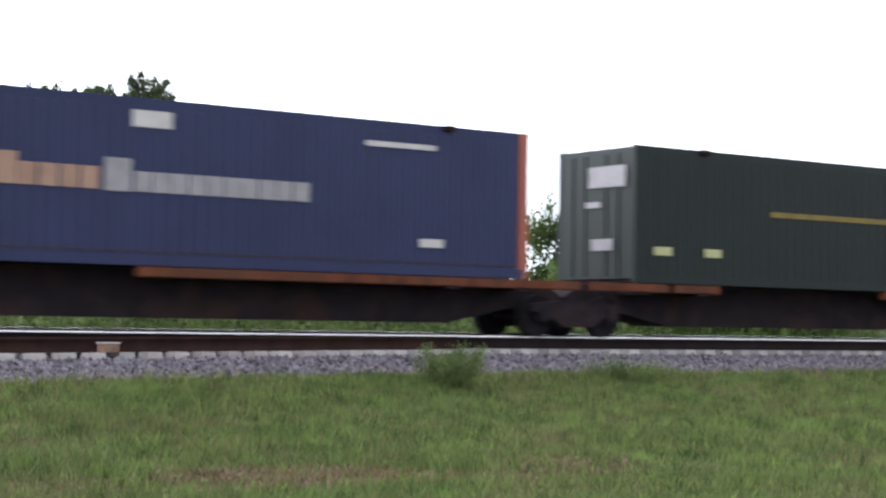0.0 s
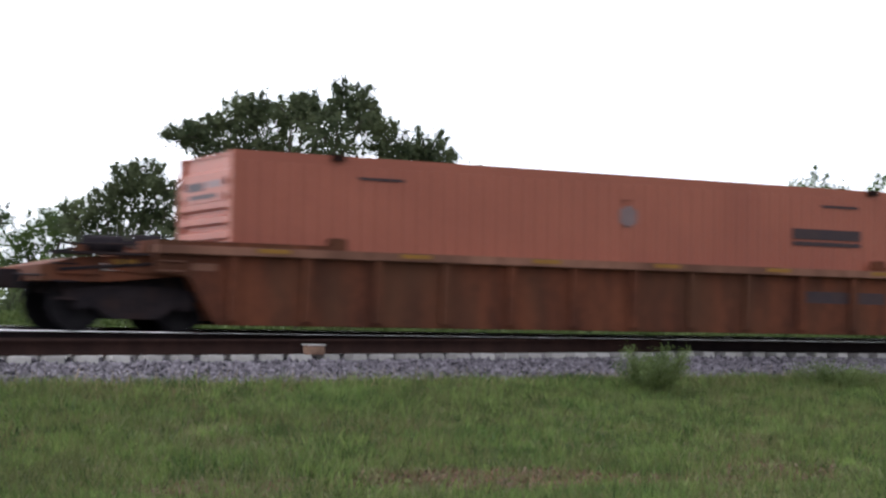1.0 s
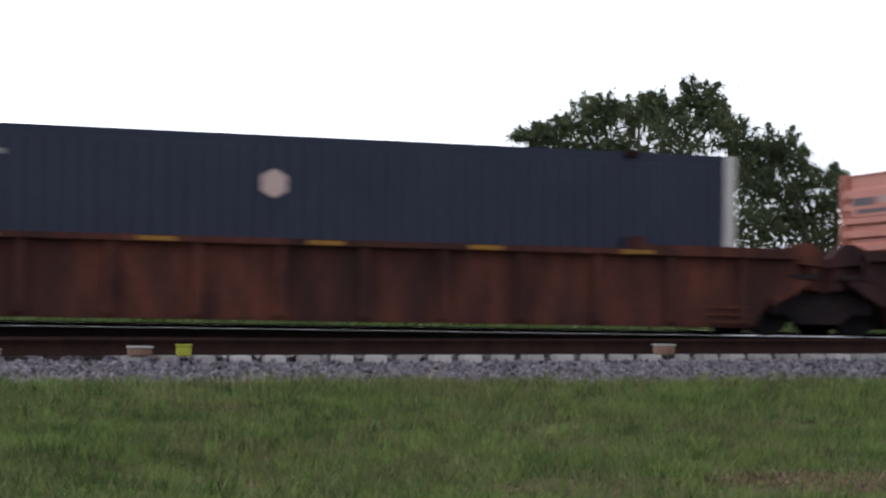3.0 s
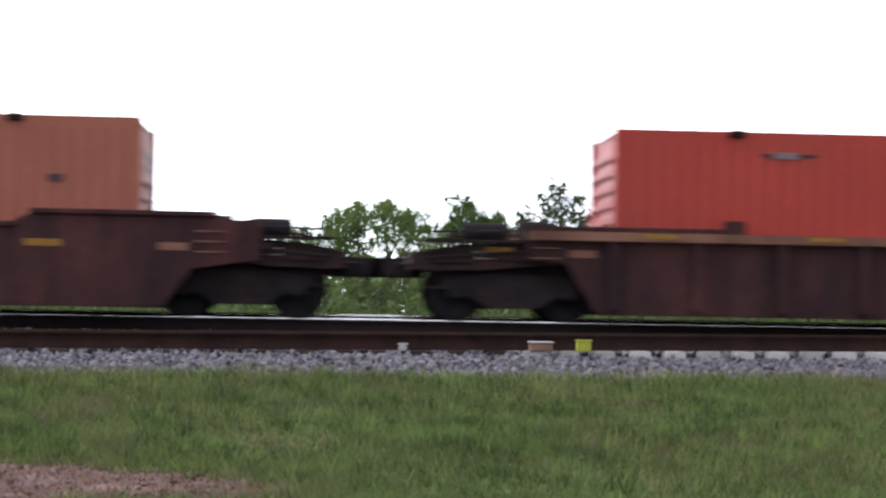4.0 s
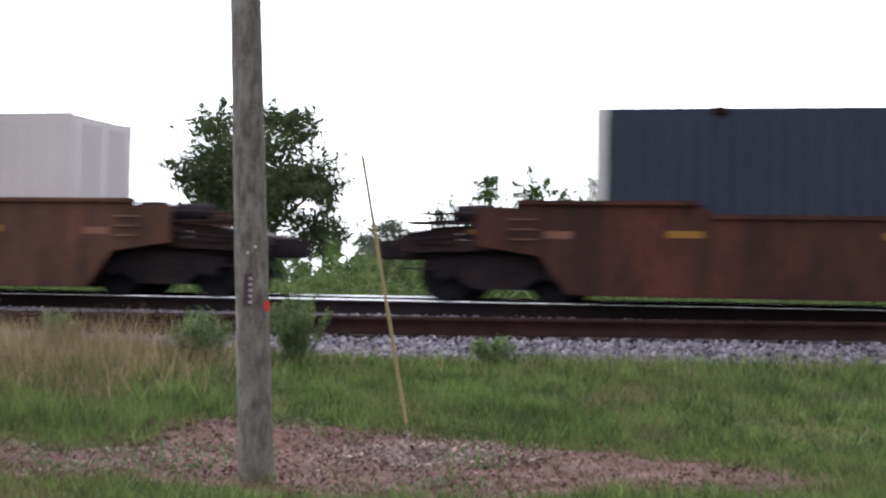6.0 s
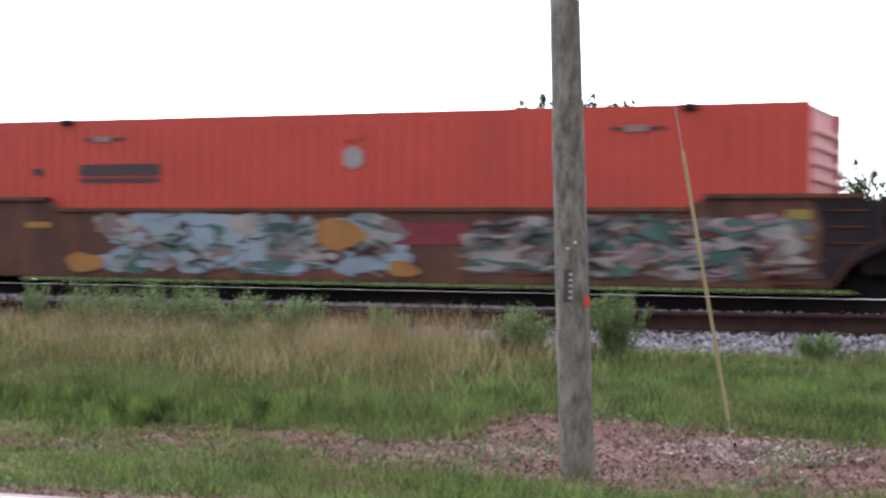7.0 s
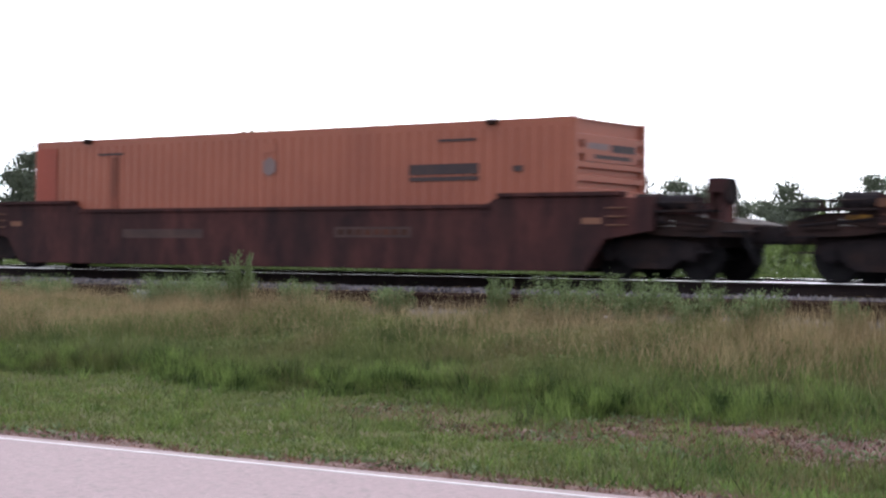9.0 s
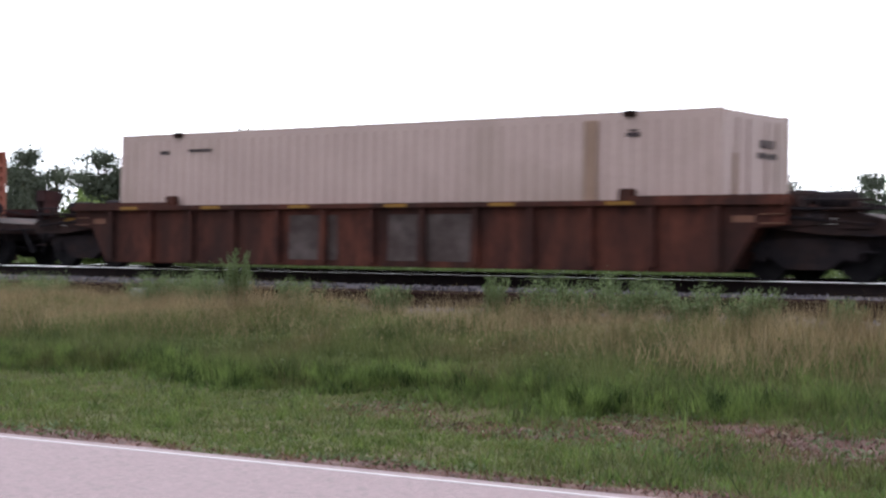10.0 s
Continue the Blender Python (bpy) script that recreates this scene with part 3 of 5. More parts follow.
    for e in brake:
        stand = part("brake_stand", boxes((e * 11.1 - 0.16, e * 11.1 - 0.1, -1.2, -0.75, 1.0, 1.6), (e * 11.1 + 0.1, e * 11.1 + 0.16, -1.2, -0.75, 1.0, 1.6), (e * 11.1 - 0.18, e * 11.1 + 0.18, -1.22, -0.72, 1.6, 1.86)), M_CARDARK, car, "grimy hand brake stand")
        part("brake_wheel", tube((e * 11.29, -0.97, 1.62), (e * 11.33, -0.97, 1.62), 0.24, n=16), M_STEEL, stand)
    return car


def spine_car(label):
    car = tagged(new("spine_car"), label, "rail car", group="cars of the train")
    part("center_sill", slab([(-9.6, 0.75), (-9.0, 1.1), (9.0, 1.1), (9.6, 0.75), (8.4, 0.62), (6.6, 0.25), (-6.6, 0.25), (-8.4, 0.62)], -0.55, 0.55), M_STEEL, car)
    for a, b in ((-9.3, -7.2), (-7.05, -5.7), (-0.45, 9.4)):
        part("side_ledge", soft_box(a, b, -1.3, -1.1, 0.95, 1.13, 0.02), M_CARORANGE, car, "rusty orange ledge")
        part("side_ledge", soft_box(a, b, 1.1, 1.3, 0.95, 1.13, 0.02), M_CARORANGE, car, "rusty orange ledge")
    for x in (-7.9, -6.2, 6.2, 7.9):
        part("cross_bearer", boxes((x - 0.15, x + 0.15, -1.28, 1.28, 0.9, 1.11)), M_STEEL, car)
    truck(car, -9.5, 0.42)
    return car


FLOOR = 0.2


def plate_disc(c, x, z, r, n, material, label, y=-1.302):
    bm = bmesh.new()
    bmesh.ops.create_cone(bm, cap_ends=True, segments=n, radius1=r, radius2=r, depth=0.006, matrix=Matrix.Translation((x, y, z)) @ Matrix.Rotation(radians(90), 4, "X"))
    return part("emblem", bm, material, c, label)


def marks(c, bars=1, disc=M_GREYM, far=False):
    """The carrier's plain marks: bars near one end, an emblem in the middle, code bars under the roof."""
    s = -1 if far else 1
    if bars:
        x0, x1 = sorted((s * 4.0, s * 5.78))
        sign(c, "logo_band", M_DARKM, "black bar-shaped marking", (x0, x1, 1.84, 2.05), (x0, x1, 1.71, 1.79))
    if disc:
        plate_disc(c, 0.0, 2.11, 0.22, 6, disc, "grey hexagonal emblem")
        sign(c, "emblem_patch", c.children[0].data.materials[0], "", (-0.18, 0.18, 2.42, 2.62))
    if disc is M_EMBLEM:
        sign(c, "code_plate", M_BLUEGREY, "small pale grey plate", (5.0, 5.4, 2.47, 2.58), (-5.5, -5.1, 2.47, 2.58), y=-1.304)
    sign(c, "code_bar", M_DARKM, "small dark code bars", (4.75, 5.7, 2.5, 2.55))
    sign(c, "code_bar", M_DARKM, "small dark code bars", (-5.7, -4.8, 2.5, 2.55))
    for e in (-1, 1) if disc is M_BLUEGREY else ():
        plate = part("end_panel", boxes((min(e * 7.97, e * 8.072), max(e * 7.97, e * 8.072), -0.95, 0.95, 2.06, 2.47)), c.children[0].data.materials[0], c, "flat panel on the ribbed end wall")
        for p, q, a, b in ((-0.85, -0.1, 2.3, 2.42), (0.0, 0.85, 2.27, 2.42), (-0.6, 0.7, 2.12, 2.2)):
            part("end_label", boxes((min(e * 8.07, e * 8.077), max(e * 8.07, e * 8.077), p, q, a, b)), M_DARKM if a < 2.3 else M_BLUEGREY, plate, "dull label bars")
    sign(c, "door_mark", M_DARKM, "small dark mark", (s * 6.75 - 0.12, s * 6.75 + 0.12, 1.86, 1.98))


CARS = []
LAY = [  # x at the start, container label, paint, car label, car paint, ribbed, joints left and right
    (-7.99, "orange corrugated container with black bar marking", M_ORANGE, "faded orange ribbed well car with yellow stripes", M_CARORANGE, True, False, False),
    (-31.83, "orange corrugated container in a painted well car", M_ORANGE, "ochre well car with pale graffiti on its side", M_CARYELLOW, False, False, False),
    (-55.48, "orange container in a dark ribbed well car", M_ORANGE, "dark brown ribbed well car with raised guides", M_CARDARK, True, True, False),
    (-75.16, "navy blue container with white corner posts", M_NAVY, "brown ribbed well car between two shared bogies", M_CARBROWN, True, True, True),
    (-95.09, "bright red container with black bar marking", M_RED, "dark brown ribbed well car with rusty sides", M_CARDARK, True, False, True),
    (-118.7, "orange container in a graffiti covered well car", M_ORANGE, "dark brown well car with grey and black graffiti", M_CARDARK, False, True, False),
    (-138.37, "bright red container with grey emblem", M_RED, "brown well car covered in large grey graffiti", M_CARBROWN, False, True, True),
    (-157.86, "navy blue container with grey corner posts", M_NAVY, "brown smooth sided well car", M_CARBROWN, False, False, True),
    (-182.97, "white container with blue bar lettering and ring", M_WHITE, "ochre brown well car with green and pink graffiti", M_CARYELLOW, False, True, False),
    (-202.71, "bright red container with pale emblem", M_RED, "ochre brown well car with pale blue graffiti", M_CARYELLOW, False, True, True),
    (-222.23, "orange container with black bars and ribbed end", M_ORANGE, "ochre brown well car with red and pink graffiti", M_CARYELLOW, False, False, True),
    (-245.89, "orange container with ribbed end wall", M_ORANGE, "dark ribbed well car with pale patches", M_CARDARK, True, False, False),
    (-269.73, "orange container with darker red end band", M_ORANGE, "plain dark brown well car with raised ends", M_CARDARK, False, False, False),
    (-293.43, "cream white corrugated container with brown post", M_CREAM, "rusty brown ribbed well car with yellow stripes", M_CARBROWN, True, False, False),
    (-317.25, "orange container at the tail of the shot", M_ORANGE, "dark brown ribbed well car behind the cream container", M_CARDARK, True, False, False)]
BRAKES = {-31.83: (-1,), -55.48: (1,), -222.23: (-1,), -269.73: (1,), -293.43: (-1,)}
for x0, cl, paint, wl_, cp, ribbed, jl, jr in LAY:
    post = M_GREYM if paint is M_NAVY else None
    con = container(cl, paint, post=post, post_w=0.22 if post else 0.15, smooth=paint is M_WHITE, end_ribs=paint in (M_ORANGE, M_RED))
    if paint in (M_ORANGE, M_RED):
        marks(con, disc=M_BLUEGREY if paint is M_ORANGE else M_EMBLEM, far=x0 in (-202.71, -245.89))
    on_rails(con, x0, FLOOR)
    car = well_car(wl_, cp, ribbed, jl, jr, BRAKES.get(x0, ()), stripes=x0 != -269.73, chord={-95.09: M_CHORD, -245.89: M_CHORD, -7.99: M_CHORD}.get(x0))
    on_rails(car, x0)
    CARS.append((con, car))
blue = on_rails(container("blue container with orange posts and pale lettering bars", M_BLUE, post=M_ORANGE, end_ribs=False, post_w=0.24), 13.39, 1.14)
on_rails(spine_car("black spine car with rusty orange ledges"), 13.45)
green = on_rails(container("dark green container with pale label plates", M_GREEN, end_ribs=False), 32.36, 1.14)
on_rails(spine_car("black spine car with a low center sill"), 32.46)

shell = {ob.name for ob in blue.children}
part("door_plate", boxes((-8.09, -8.084, -0.7, 0.2, 1.75, 2.0)), M_LETTER, CARS[3][0], "pale label plate")
# plain shapes for the blue container's lettering and plates
sign(blue, "label_plate", M_GREYM, "pale label plates", (-7.55, -6.85, 2.1, 2.13), (-7.55, -6.85, 2.02, 2.05), (-7.5, -6.9, 1.94, 1.97), (-7.6, -6.78, 1.48, 1.8))
sign(blue, "label_plate", M_GREYM, "pale label plates", (-5.92, -5.4, 0.55, 0.72), (-5.35, -4.85, 0.44, 0.48), (-0.35, 0.4, 2.39, 2.68), (4.4, 6.0, 2.4, 2.5), (5.65, 6.2, 0.54, 0.7))
sign(blue, "yellow_plate", M_YELLOW, "small yellow plate", (-7.4, -6.9, 0.55, 0.68))
part("emblem", slab([(-5.88, 2.13), (-5.5, 2.46), (-5.0, 2.46), (-5.0, 1.8), (-5.5, 1.8)], -1.304, -1.299), M_LETTER, blue, "pale arrow emblem with stripes")
sign(blue, "emblem_stripe", M_LETTER, "thin pale stripes", *[(-5.0, -4.05 - abs(k - 4.5) * 0.05, 1.81 + k * 0.068, 1.84 + k * 0.068) for k in range(10)])
TAN = mat("tan_lettering", (0.34, 0.22, 0.16), (0.26, 0.16, 0.115), 3, 0.7)
sign(blue, "letter_bar", TAN, "tan lettering drawn as bars", (-3.1, -2.4, 1.28, 1.82), *[(-2.38 + 0.37 * k, -2.06 + 0.37 * k, 1.28, 1.66) for k in range(4)])
sign(blue, "letter_bar", M_LETTER, "white lettering drawn as bars", (-0.85, -0.35, 1.26, 1.83), *[(-0.29 + 0.35 * k, 0.02 + 0.35 * k + 0.02 * (k % 2), 1.27, 1.62) for k in range(10)])
sign(blue, "seam", M_DARKM, "dark seam", (-8.0, 8.0, 0.24, 0.262))
for ob in blue.children:
    if ob.name not in shell:
        ob.location.x -= 0.2
sign(green, "label_plate", mat("yellow_green_plate", (0.42, 0.42, 0.22), None, 3, 0.7), "yellow-green plates", (-7.55, -7.05, 0.6, 0.78), (-6.1, -5.6, 0.6, 0.78))
sign(green, "stripe", M_DULLYELLOW, "thin yellow line of lettering", (-4.1, 0.6, 1.56, 1.68))
for thing, x, rows in ((green, -8.104, ((-1.0, 0.2, 2.05, 2.5), (-0.2, 0.3, 1.62, 1.75), (-0.6, 0.1, 0.7, 0.95))), (blue, -8.104, ((-0.75, 0.55, 1.5, 1.82), (-0.75, 0.5, 0.72, 0.96), (-0.75, 0.55, 2.0, 2.04), (-0.75, 0.55, 2.1, 2.14), (-0.75, 0.55, 2.2, 2.24)))):
    for a, b, p, q in rows:
        part("door_plate", boxes((x - 0.004, x, a, b, p, q)), M_LETTER, thing, "pale plate on the doors")
navy = CARS[3][0]
sign(navy, "label_plate", M_LETTER, "pale plates", (-7.05, -6.55, 2.42, 2.58), (-5.7, -4.3, 2.42, 2.5))
plate_disc(navy, -0.1, 2.12, 0.24, 6, M_CREAM, "pale emblem")
white = CARS[8][0]
M_INK = mat("blue_lettering", (0.09, 0.095, 0.18), (0.15, 0.15, 0.22), 3, 0.6)
M_BAND = mat("grey_band", (0.38, 0.36, 0.36), (0.33, 0.31, 0.32), 3, 0.6)
ring_bm = bmesh.new()
rin, rout = ([ring_bm.verts.new((-4.55 + r * math.cos(math.tau * k / 40), -1.303, 1.97 + r * math.sin(math.tau * k / 40))) for k in range(40)] for r in (0.52, 0.82))
for k in range(40):
    ring_bm.faces.new((rin[k], rin[k - 1], rout[k - 1], rout[k]))
part("emblem_ring", ring_bm, mat("faded_pink_ring", (0.45, 0.3, 0.32), (0.4, 0.34, 0.36), 2, 0.6), white, "faded pinkish grey ring")
sign(white, "band", M_BAND, "grey band behind lettering", (-4.7, -0.8, 1.55, 2.18), y=-1.306)
sign(white, "letter_bar", M_INK, "blue lettering drawn as bars", (-5.15, -4.68, 1.72, 2.14), (-4.56, -4.12, 1.72, 2.14), (-4.0, -3.55, 1.72, 2.14), (-3.45, -3.02, 1.72, 2.02), *[(-2.9 + 0.34 * k, -2.65 + 0.34 * k, 1.72, 2.02) for k in range(6)], (-2.5, -2.1, 1.62, 1.68), y=-1.312)
sign(white, "code_bar", M_BAND, "grey code bars", (-0.8, 0.75, 2.62, 2.68), (4.6, 5.7, 2.45, 2.53), (6.2, 6.6, 2.5, 2.55), (-6.8, -6.35, 2.5, 2.55))
cream = CARS[13][0]
M_STAIN = mat("brown_stained_post", (0.3, 0.2, 0.15), (0.24, 0.16, 0.12), 2, 0.8)
sign(cream, "post_stripe", M_STAIN, "brown stained post", (5.1, 5.4, 0.2, 2.75))
sign(cream, "code_bar", M_DARKM, "small dark marks", (6.03, 6.33, 2.42, 2.5), (6.1, 6.28, 2.52, 2.56), (-6.7, -6.4, 2.42, 2.5), (-5.75, -5.0, 2.45, 2.52))
for a, b, p, q in ((0.1, 0.6, 2.25, 2.4), (0.0, 0.7, 2.05, 2.16)):
    part("door_mark", boxes((8.0775, 8.082, a, b, p, q)), M_DARKM, cream, "dark mark on the end wall")
part("end_stain", slab([(8.0775, 0.3), (8.0815, 0.3), (8.0815, 2.1), (8.0775, 2.1)], -0.9, -0.72), M_STAIN, cream, "brown vertical stain")
last = CARS[12][0]
G_PANEL = mat("dull_brown_panel", (0.075, 0.0413, 0.036), (0.0413, 0.0255, 0.024), 3, 0.8)
sign(last, "end_band", mat("dark_red_band", (0.3, 0.06, 0.036), (0.2, 0.045, 0.03), 0.8, 0.6, stretch=(1, 1, 0.3)), "darker red strip at the end", (-8.0, -7.25, 0.2, 2.72))
sign(last, "seam", mat("dark_rust_seam", (0.13, 0.045, 0.03), (0.2, 0.06, 0.04), 2.0, 0.8), "dark rusty seam", (-5.25, -5.0, 0.2, 2.45))
sign(CARS[12][1], "panel", G_PANEL, "dull brown panel with worn bars", (2.1, 4.2, 0.76, 0.98), (-4.6, -1.9, 0.74, 0.94), y=-1.4612)
sign(CARS[12][1], "code_bar", M_CARBROWN, "worn code bars", *[(2.2 + 0.25 * k, 2.36 + 0.25 * k, 0.81, 0.93) for k in range(8)], y=-1.4655)


# ---- graffiti: flat paint in layers on the near side of the smooth cars ----
def blob(bm, x, z, rx, rz, y, n=16, rough=0.18, square=1.0):
    """A painted patch; square under 1 makes it blocky."""
    ph = [random.uniform(0, 6.28) for _ in range(3)]
    v = []
    for k in range(n):
        a = math.tau * k / n
        r = 1 + rough * (math.sin(2 * a + ph[0]) * 0.5 + math.sin(3 * a + ph[1]) * 0.6 + math.sin(5 * a + ph[2]) * 0.3)
        c, d = math.cos(a), math.sin(a)
        v.append(bm.verts.new((x + rx * r * math.copysign(abs(c) ** square, c), y, min(1.36, max(0.21, z + rz * r * math.copysign(abs(d) ** square, d))))))
    bm.faces.new(v[::-1])


def stroke(bm, pts, w, y):
    """A painted stroke along the places (x, z)."""
    for (a, b), (c, d) in zip(pts, pts[1:]):
        u = Vector((c - a, d - b)).normalized() * (w / 2)
        q = [(a - u.x - u.y, b - u.y + u.x), (c + u.x - u.y, d + u.y + u.x), (c + u.x + u.y, d + u.y - u.x), (a - u.x + u.y, b - u.y - u.x)]
        bm.faces.new([bm.verts.new((p, y, min(1.37, max(0.205, r)))) for p, r in q][::-1])


def paint(car, bm, material, label, whole=False):
    """Spray paint on a car: each patch a part of its own, or the whole drawing as one."""
    if whole:
        part("graffiti", bm, material, car, label)
        return
    for f in list(bm.faces):
        one = bmesh.new()
        one.faces.new([one.verts.new(v.co) for v in f.verts])
        part("graffiti_patch", one, material, car, label)
    bm.free()


def gmat(name, a, b=None):
    return mat(name, a, b, 2.5, 0.7, fine=15, bump=0.05, dirt=tuple(c * 0.45 for c in a), dirt_amount=0.35)


G_GREY, G_BLACK, G_WHITE = gmat("grey_spray_paint", (0.12, 0.102, 0.1), (0.075, 0.064, 0.062)), gmat("black_blue_spray_paint", (0.02, 0.0208, 0.028)), gmat("white_spray_paint", (0.24, 0.215, 0.2), (0.16, 0.145, 0.14))
G_PINK, G_RED, G_TEAL = gmat("pink_spray_paint", (0.25, 0.14, 0.158), (0.18, 0.103, 0.12)), gmat("dark_red_spray_paint", (0.158, 0.0216, 0.0324), (0.115, 0.018, 0.0252)), gmat("teal_spray_paint", (0.034, 0.07, 0.063), (0.06, 0.105, 0.092))
G_SKY, G_AMBER = gmat("pale_blue_spray_paint", (0.2, 0.225, 0.275), (0.15, 0.2, 0.225)), gmat("amber_spray_paint", (0.24, 0.11, 0.03))
G_PINKGREY = gmat("greyish_pink_spray_paint", (0.15, 0.1, 0.097), (0.11, 0.078, 0.076))
YG = -1.4615


def letters(car, x0, x1, fill, outline, holes, count, label):
    """Fat letters: an outline layer, a fill layer and small holes."""
    w = (x1 - x0) / count
    a, b, c = bmesh.new(), bmesh.new(), bmesh.new()
    for k in range(count):
        x = x0 + w * (k + 0.5)
        blob(a, x, 0.78, w * 0.56, 0.6, YG - 0.0005 * (k % 2), 24, 0.1, 0.45)
        blob(b, x, 0.79, w * 0.42, 0.5, YG - 0.004 - 0.0005 * (k % 2), 24, 0.14, 0.45)
        for _ in range(2):
            blob(c, x + random.uniform(-0.2, 0.2) * w, random.uniform(0.45, 1.1), w * random.uniform(0.1, 0.22), random.uniform(0.04, 0.14), YG - 0.008, 10)
    paint(car, a, outline, label)
    paint(car, b, fill, label)
    paint(car, c, holes, label)


random.seed(5)
o2, o4, r2, w8, r3, o5 = (CARS[i][1] for i in (1, 5, 6, 8, 9, 10))
G_TAN = gmat("faded_tan_spray_paint", (0.19, 0.135, 0.105), (0.12, 0.085, 0.068))
letters(o2, 1.1, 5.5, G_TAN, M_CARDARK, M_CARYELLOW, 6, "faded tan block letters with dark outlines")
bm = bmesh.new()
for k in range(9):
    x = 1.2 + 0.48 * k
    stroke(bm, [(x, 1.15), (x + random.uniform(0.1, 0.4), random.uniform(0.6, 0.9)), (x - 0.1, random.uniform(0.3, 0.5))], 0.07, YG - 0.011 - 0.0003 * k)
paint(o2, bm, M_CARYELLOW, "brown gaps between strokes")
bm = bmesh.new()
box(bm, -1.2, 0.6, YG - 0.004, YG, 0.6, 1.0)
paint(o2, bm, G_RED, "dull red bar")
# grey strokes over a dark cloud
bm = bmesh.new()
for k in range(13):
    blob(bm, -6.2 + 0.5 * k + random.uniform(-0.15, 0.15), random.uniform(0.6, 0.9), random.uniform(0.45, 0.8), random.uniform(0.4, 0.62), YG - 0.0004 * k, 16, 0.3)
paint(o4, bm, G_BLACK, "black cloud behind lettering")
bm, lit = bmesh.new(), bmesh.new()
for k in range(9):
    x = -6.2 + k * 0.72 + random.uniform(-0.1, 0.1)
    n = 12
    a0 = random.uniform(0, 6.28)
    a1 = a0 + random.uniform(3.0, 6.0)
    ra, rb, zc, tilt = random.uniform(0.24, 0.5), random.uniform(0.28, 0.46), random.uniform(0.72, 0.92), random.uniform(-0.3, 0.3)
    stroke(bm, [(x + tilt * rb * math.sin(a0 + (a1 - a0) * i / n) + ra * math.cos(a0 + (a1 - a0) * i / n), zc + rb * math.sin(a0 + (a1 - a0) * i / n)) for i in range(n + 1)], random.uniform(0.1, 0.19), YG - 0.006 - 0.0004 * k)
    stroke(lit if k % 2 else bm, [(x - 0.25, random.uniform(0.75, 1.0)), (x + 0.1, random.uniform(0.7, 1.1)), (x + 0.35, random.uniform(0.7, 1.0))], random.uniform(0.07, 0.12), YG - 0.0102 - 0.0004 * k)
    if k % 3 == 0:
        stroke(bm, [(x - 0.3, 0.46), (x, 0.3), (x + 0.5, 0.24), (x + 0.9, 0.36)], 0.11, YG - 0.0142 - 0.0004 * k)
for k, pts in enumerate(([(-7.0, 1.0), (-6.4, 0.98), (-5.9, 1.3)], [(-6.9, 0.3), (-6.3, 0.75), (-5.8, 1.2)], [(-0.9, 1.28), (-0.3, 0.95), (-0.7, 0.75), (-0.1, 0.25)], [(-1.3, 0.9), (-0.6, 0.3)], [(-0.9, 1.33), (1.6, 1.33)])):
    stroke(bm, pts, 0.14 if k < 4 else 0.06, YG - 0.0184 - 0.0004 * k)
paint(o4, bm, G_GREY, "grey looping letters")
paint(o4, lit, G_WHITE, "pale grey highlights on letters")
bm = bmesh.new()
for k, pts in enumerate(([(3.1, 1.25), (3.5, 1.3), (3.6, 0.8), (3.1, 0.3), (3.9, 0.3)], [(4.4, 0.3), (4.2, 0.8), (4.4, 1.28), (4.75, 0.8), (4.4, 0.3)], [(5.05, 1.3), (5.15, 0.3)], [(5.5, 1.3), (5.5, 0.7), (5.75, 0.35), (5.6, 0.28)])):
    stroke(bm, pts, 0.2, YG - 0.0004 * k)
paint(o4, bm, G_WHITE, "pale grey block figures")
sign(o4, "panel", M_DARKM, "dark framed panel", (1.75, 3.0, 0.72, 1.0), y=-1.4612)
sign(o4, "panel_face", M_CARDARK, "brown panel", (1.8, 2.95, 0.76, 0.96), y=-1.4655)
bm = bmesh.new()
for k in range(11):
    blob(bm, -6.4 + 1.2 * k, 0.78, 0.75, 0.55, YG - 0.0004 * (k % 3), 24, 0.12, 0.4)
paint(r2, bm, gmat("dull_grey_brown_spray_paint", (0.09, 0.07, 0.066), (0.055, 0.045, 0.043)), "dull grey fill behind letters")
bm, dark = bmesh.new(), bmesh.new()
for k in range(13):
    x = -6.7 + k * 1.0
    y = YG - 0.006 - 0.0004 * (k % 2)
    stroke(bm, [(x, 0.35), (x + random.uniform(-0.2, 0.2), 1.27)], random.uniform(0.14, 0.26), y)
    kind = random.choice((1, 3, 3, 4))
    if kind == 0:
        stroke(bm, [(x, 1.22), (x + 0.55, 1.22)], 0.16, y - 0.0002)
        stroke(bm, [(x, 0.8), (x + 0.45, 0.8)], 0.14, y - 0.0002)
        stroke(bm, [(x, 0.4), (x + 0.55, 0.4)], 0.16, y - 0.0002)
    elif kind == 1:
        stroke(bm, [(x, 1.2), (x + 0.5, 0.4), (x + 0.55, 1.25)], 0.17, y - 0.0002)
    elif kind == 2:
        stroke(bm, [(x, 1.22), (x + 0.5, 1.15), (x + 0.58, 0.8), (x + 0.5, 0.42), (x, 0.36)], 0.17, y - 0.0002)
    elif kind == 3:
        stroke(bm, [(x + 0.1, 1.2), (x + random.uniform(0.3, 0.7), random.uniform(0.7, 1.1)), (x + random.uniform(0, 0.3), 0.75), (x + 0.6, 0.33)], random.uniform(0.12, 0.24), y - 0.0002)
    stroke(dark, [(x + 0.17, 0.4), (x + 0.2, 1.15)], 0.07, y - 0.0006)
    stroke(dark, [(x + 0.72, 0.35), (x + 0.7, 1.2)], 0.06, y - 0.0006)
paint(r2, bm, gmat("light_grey_spray_paint", (0.155, 0.125, 0.118), (0.095, 0.078, 0.075)), "large light grey letters")
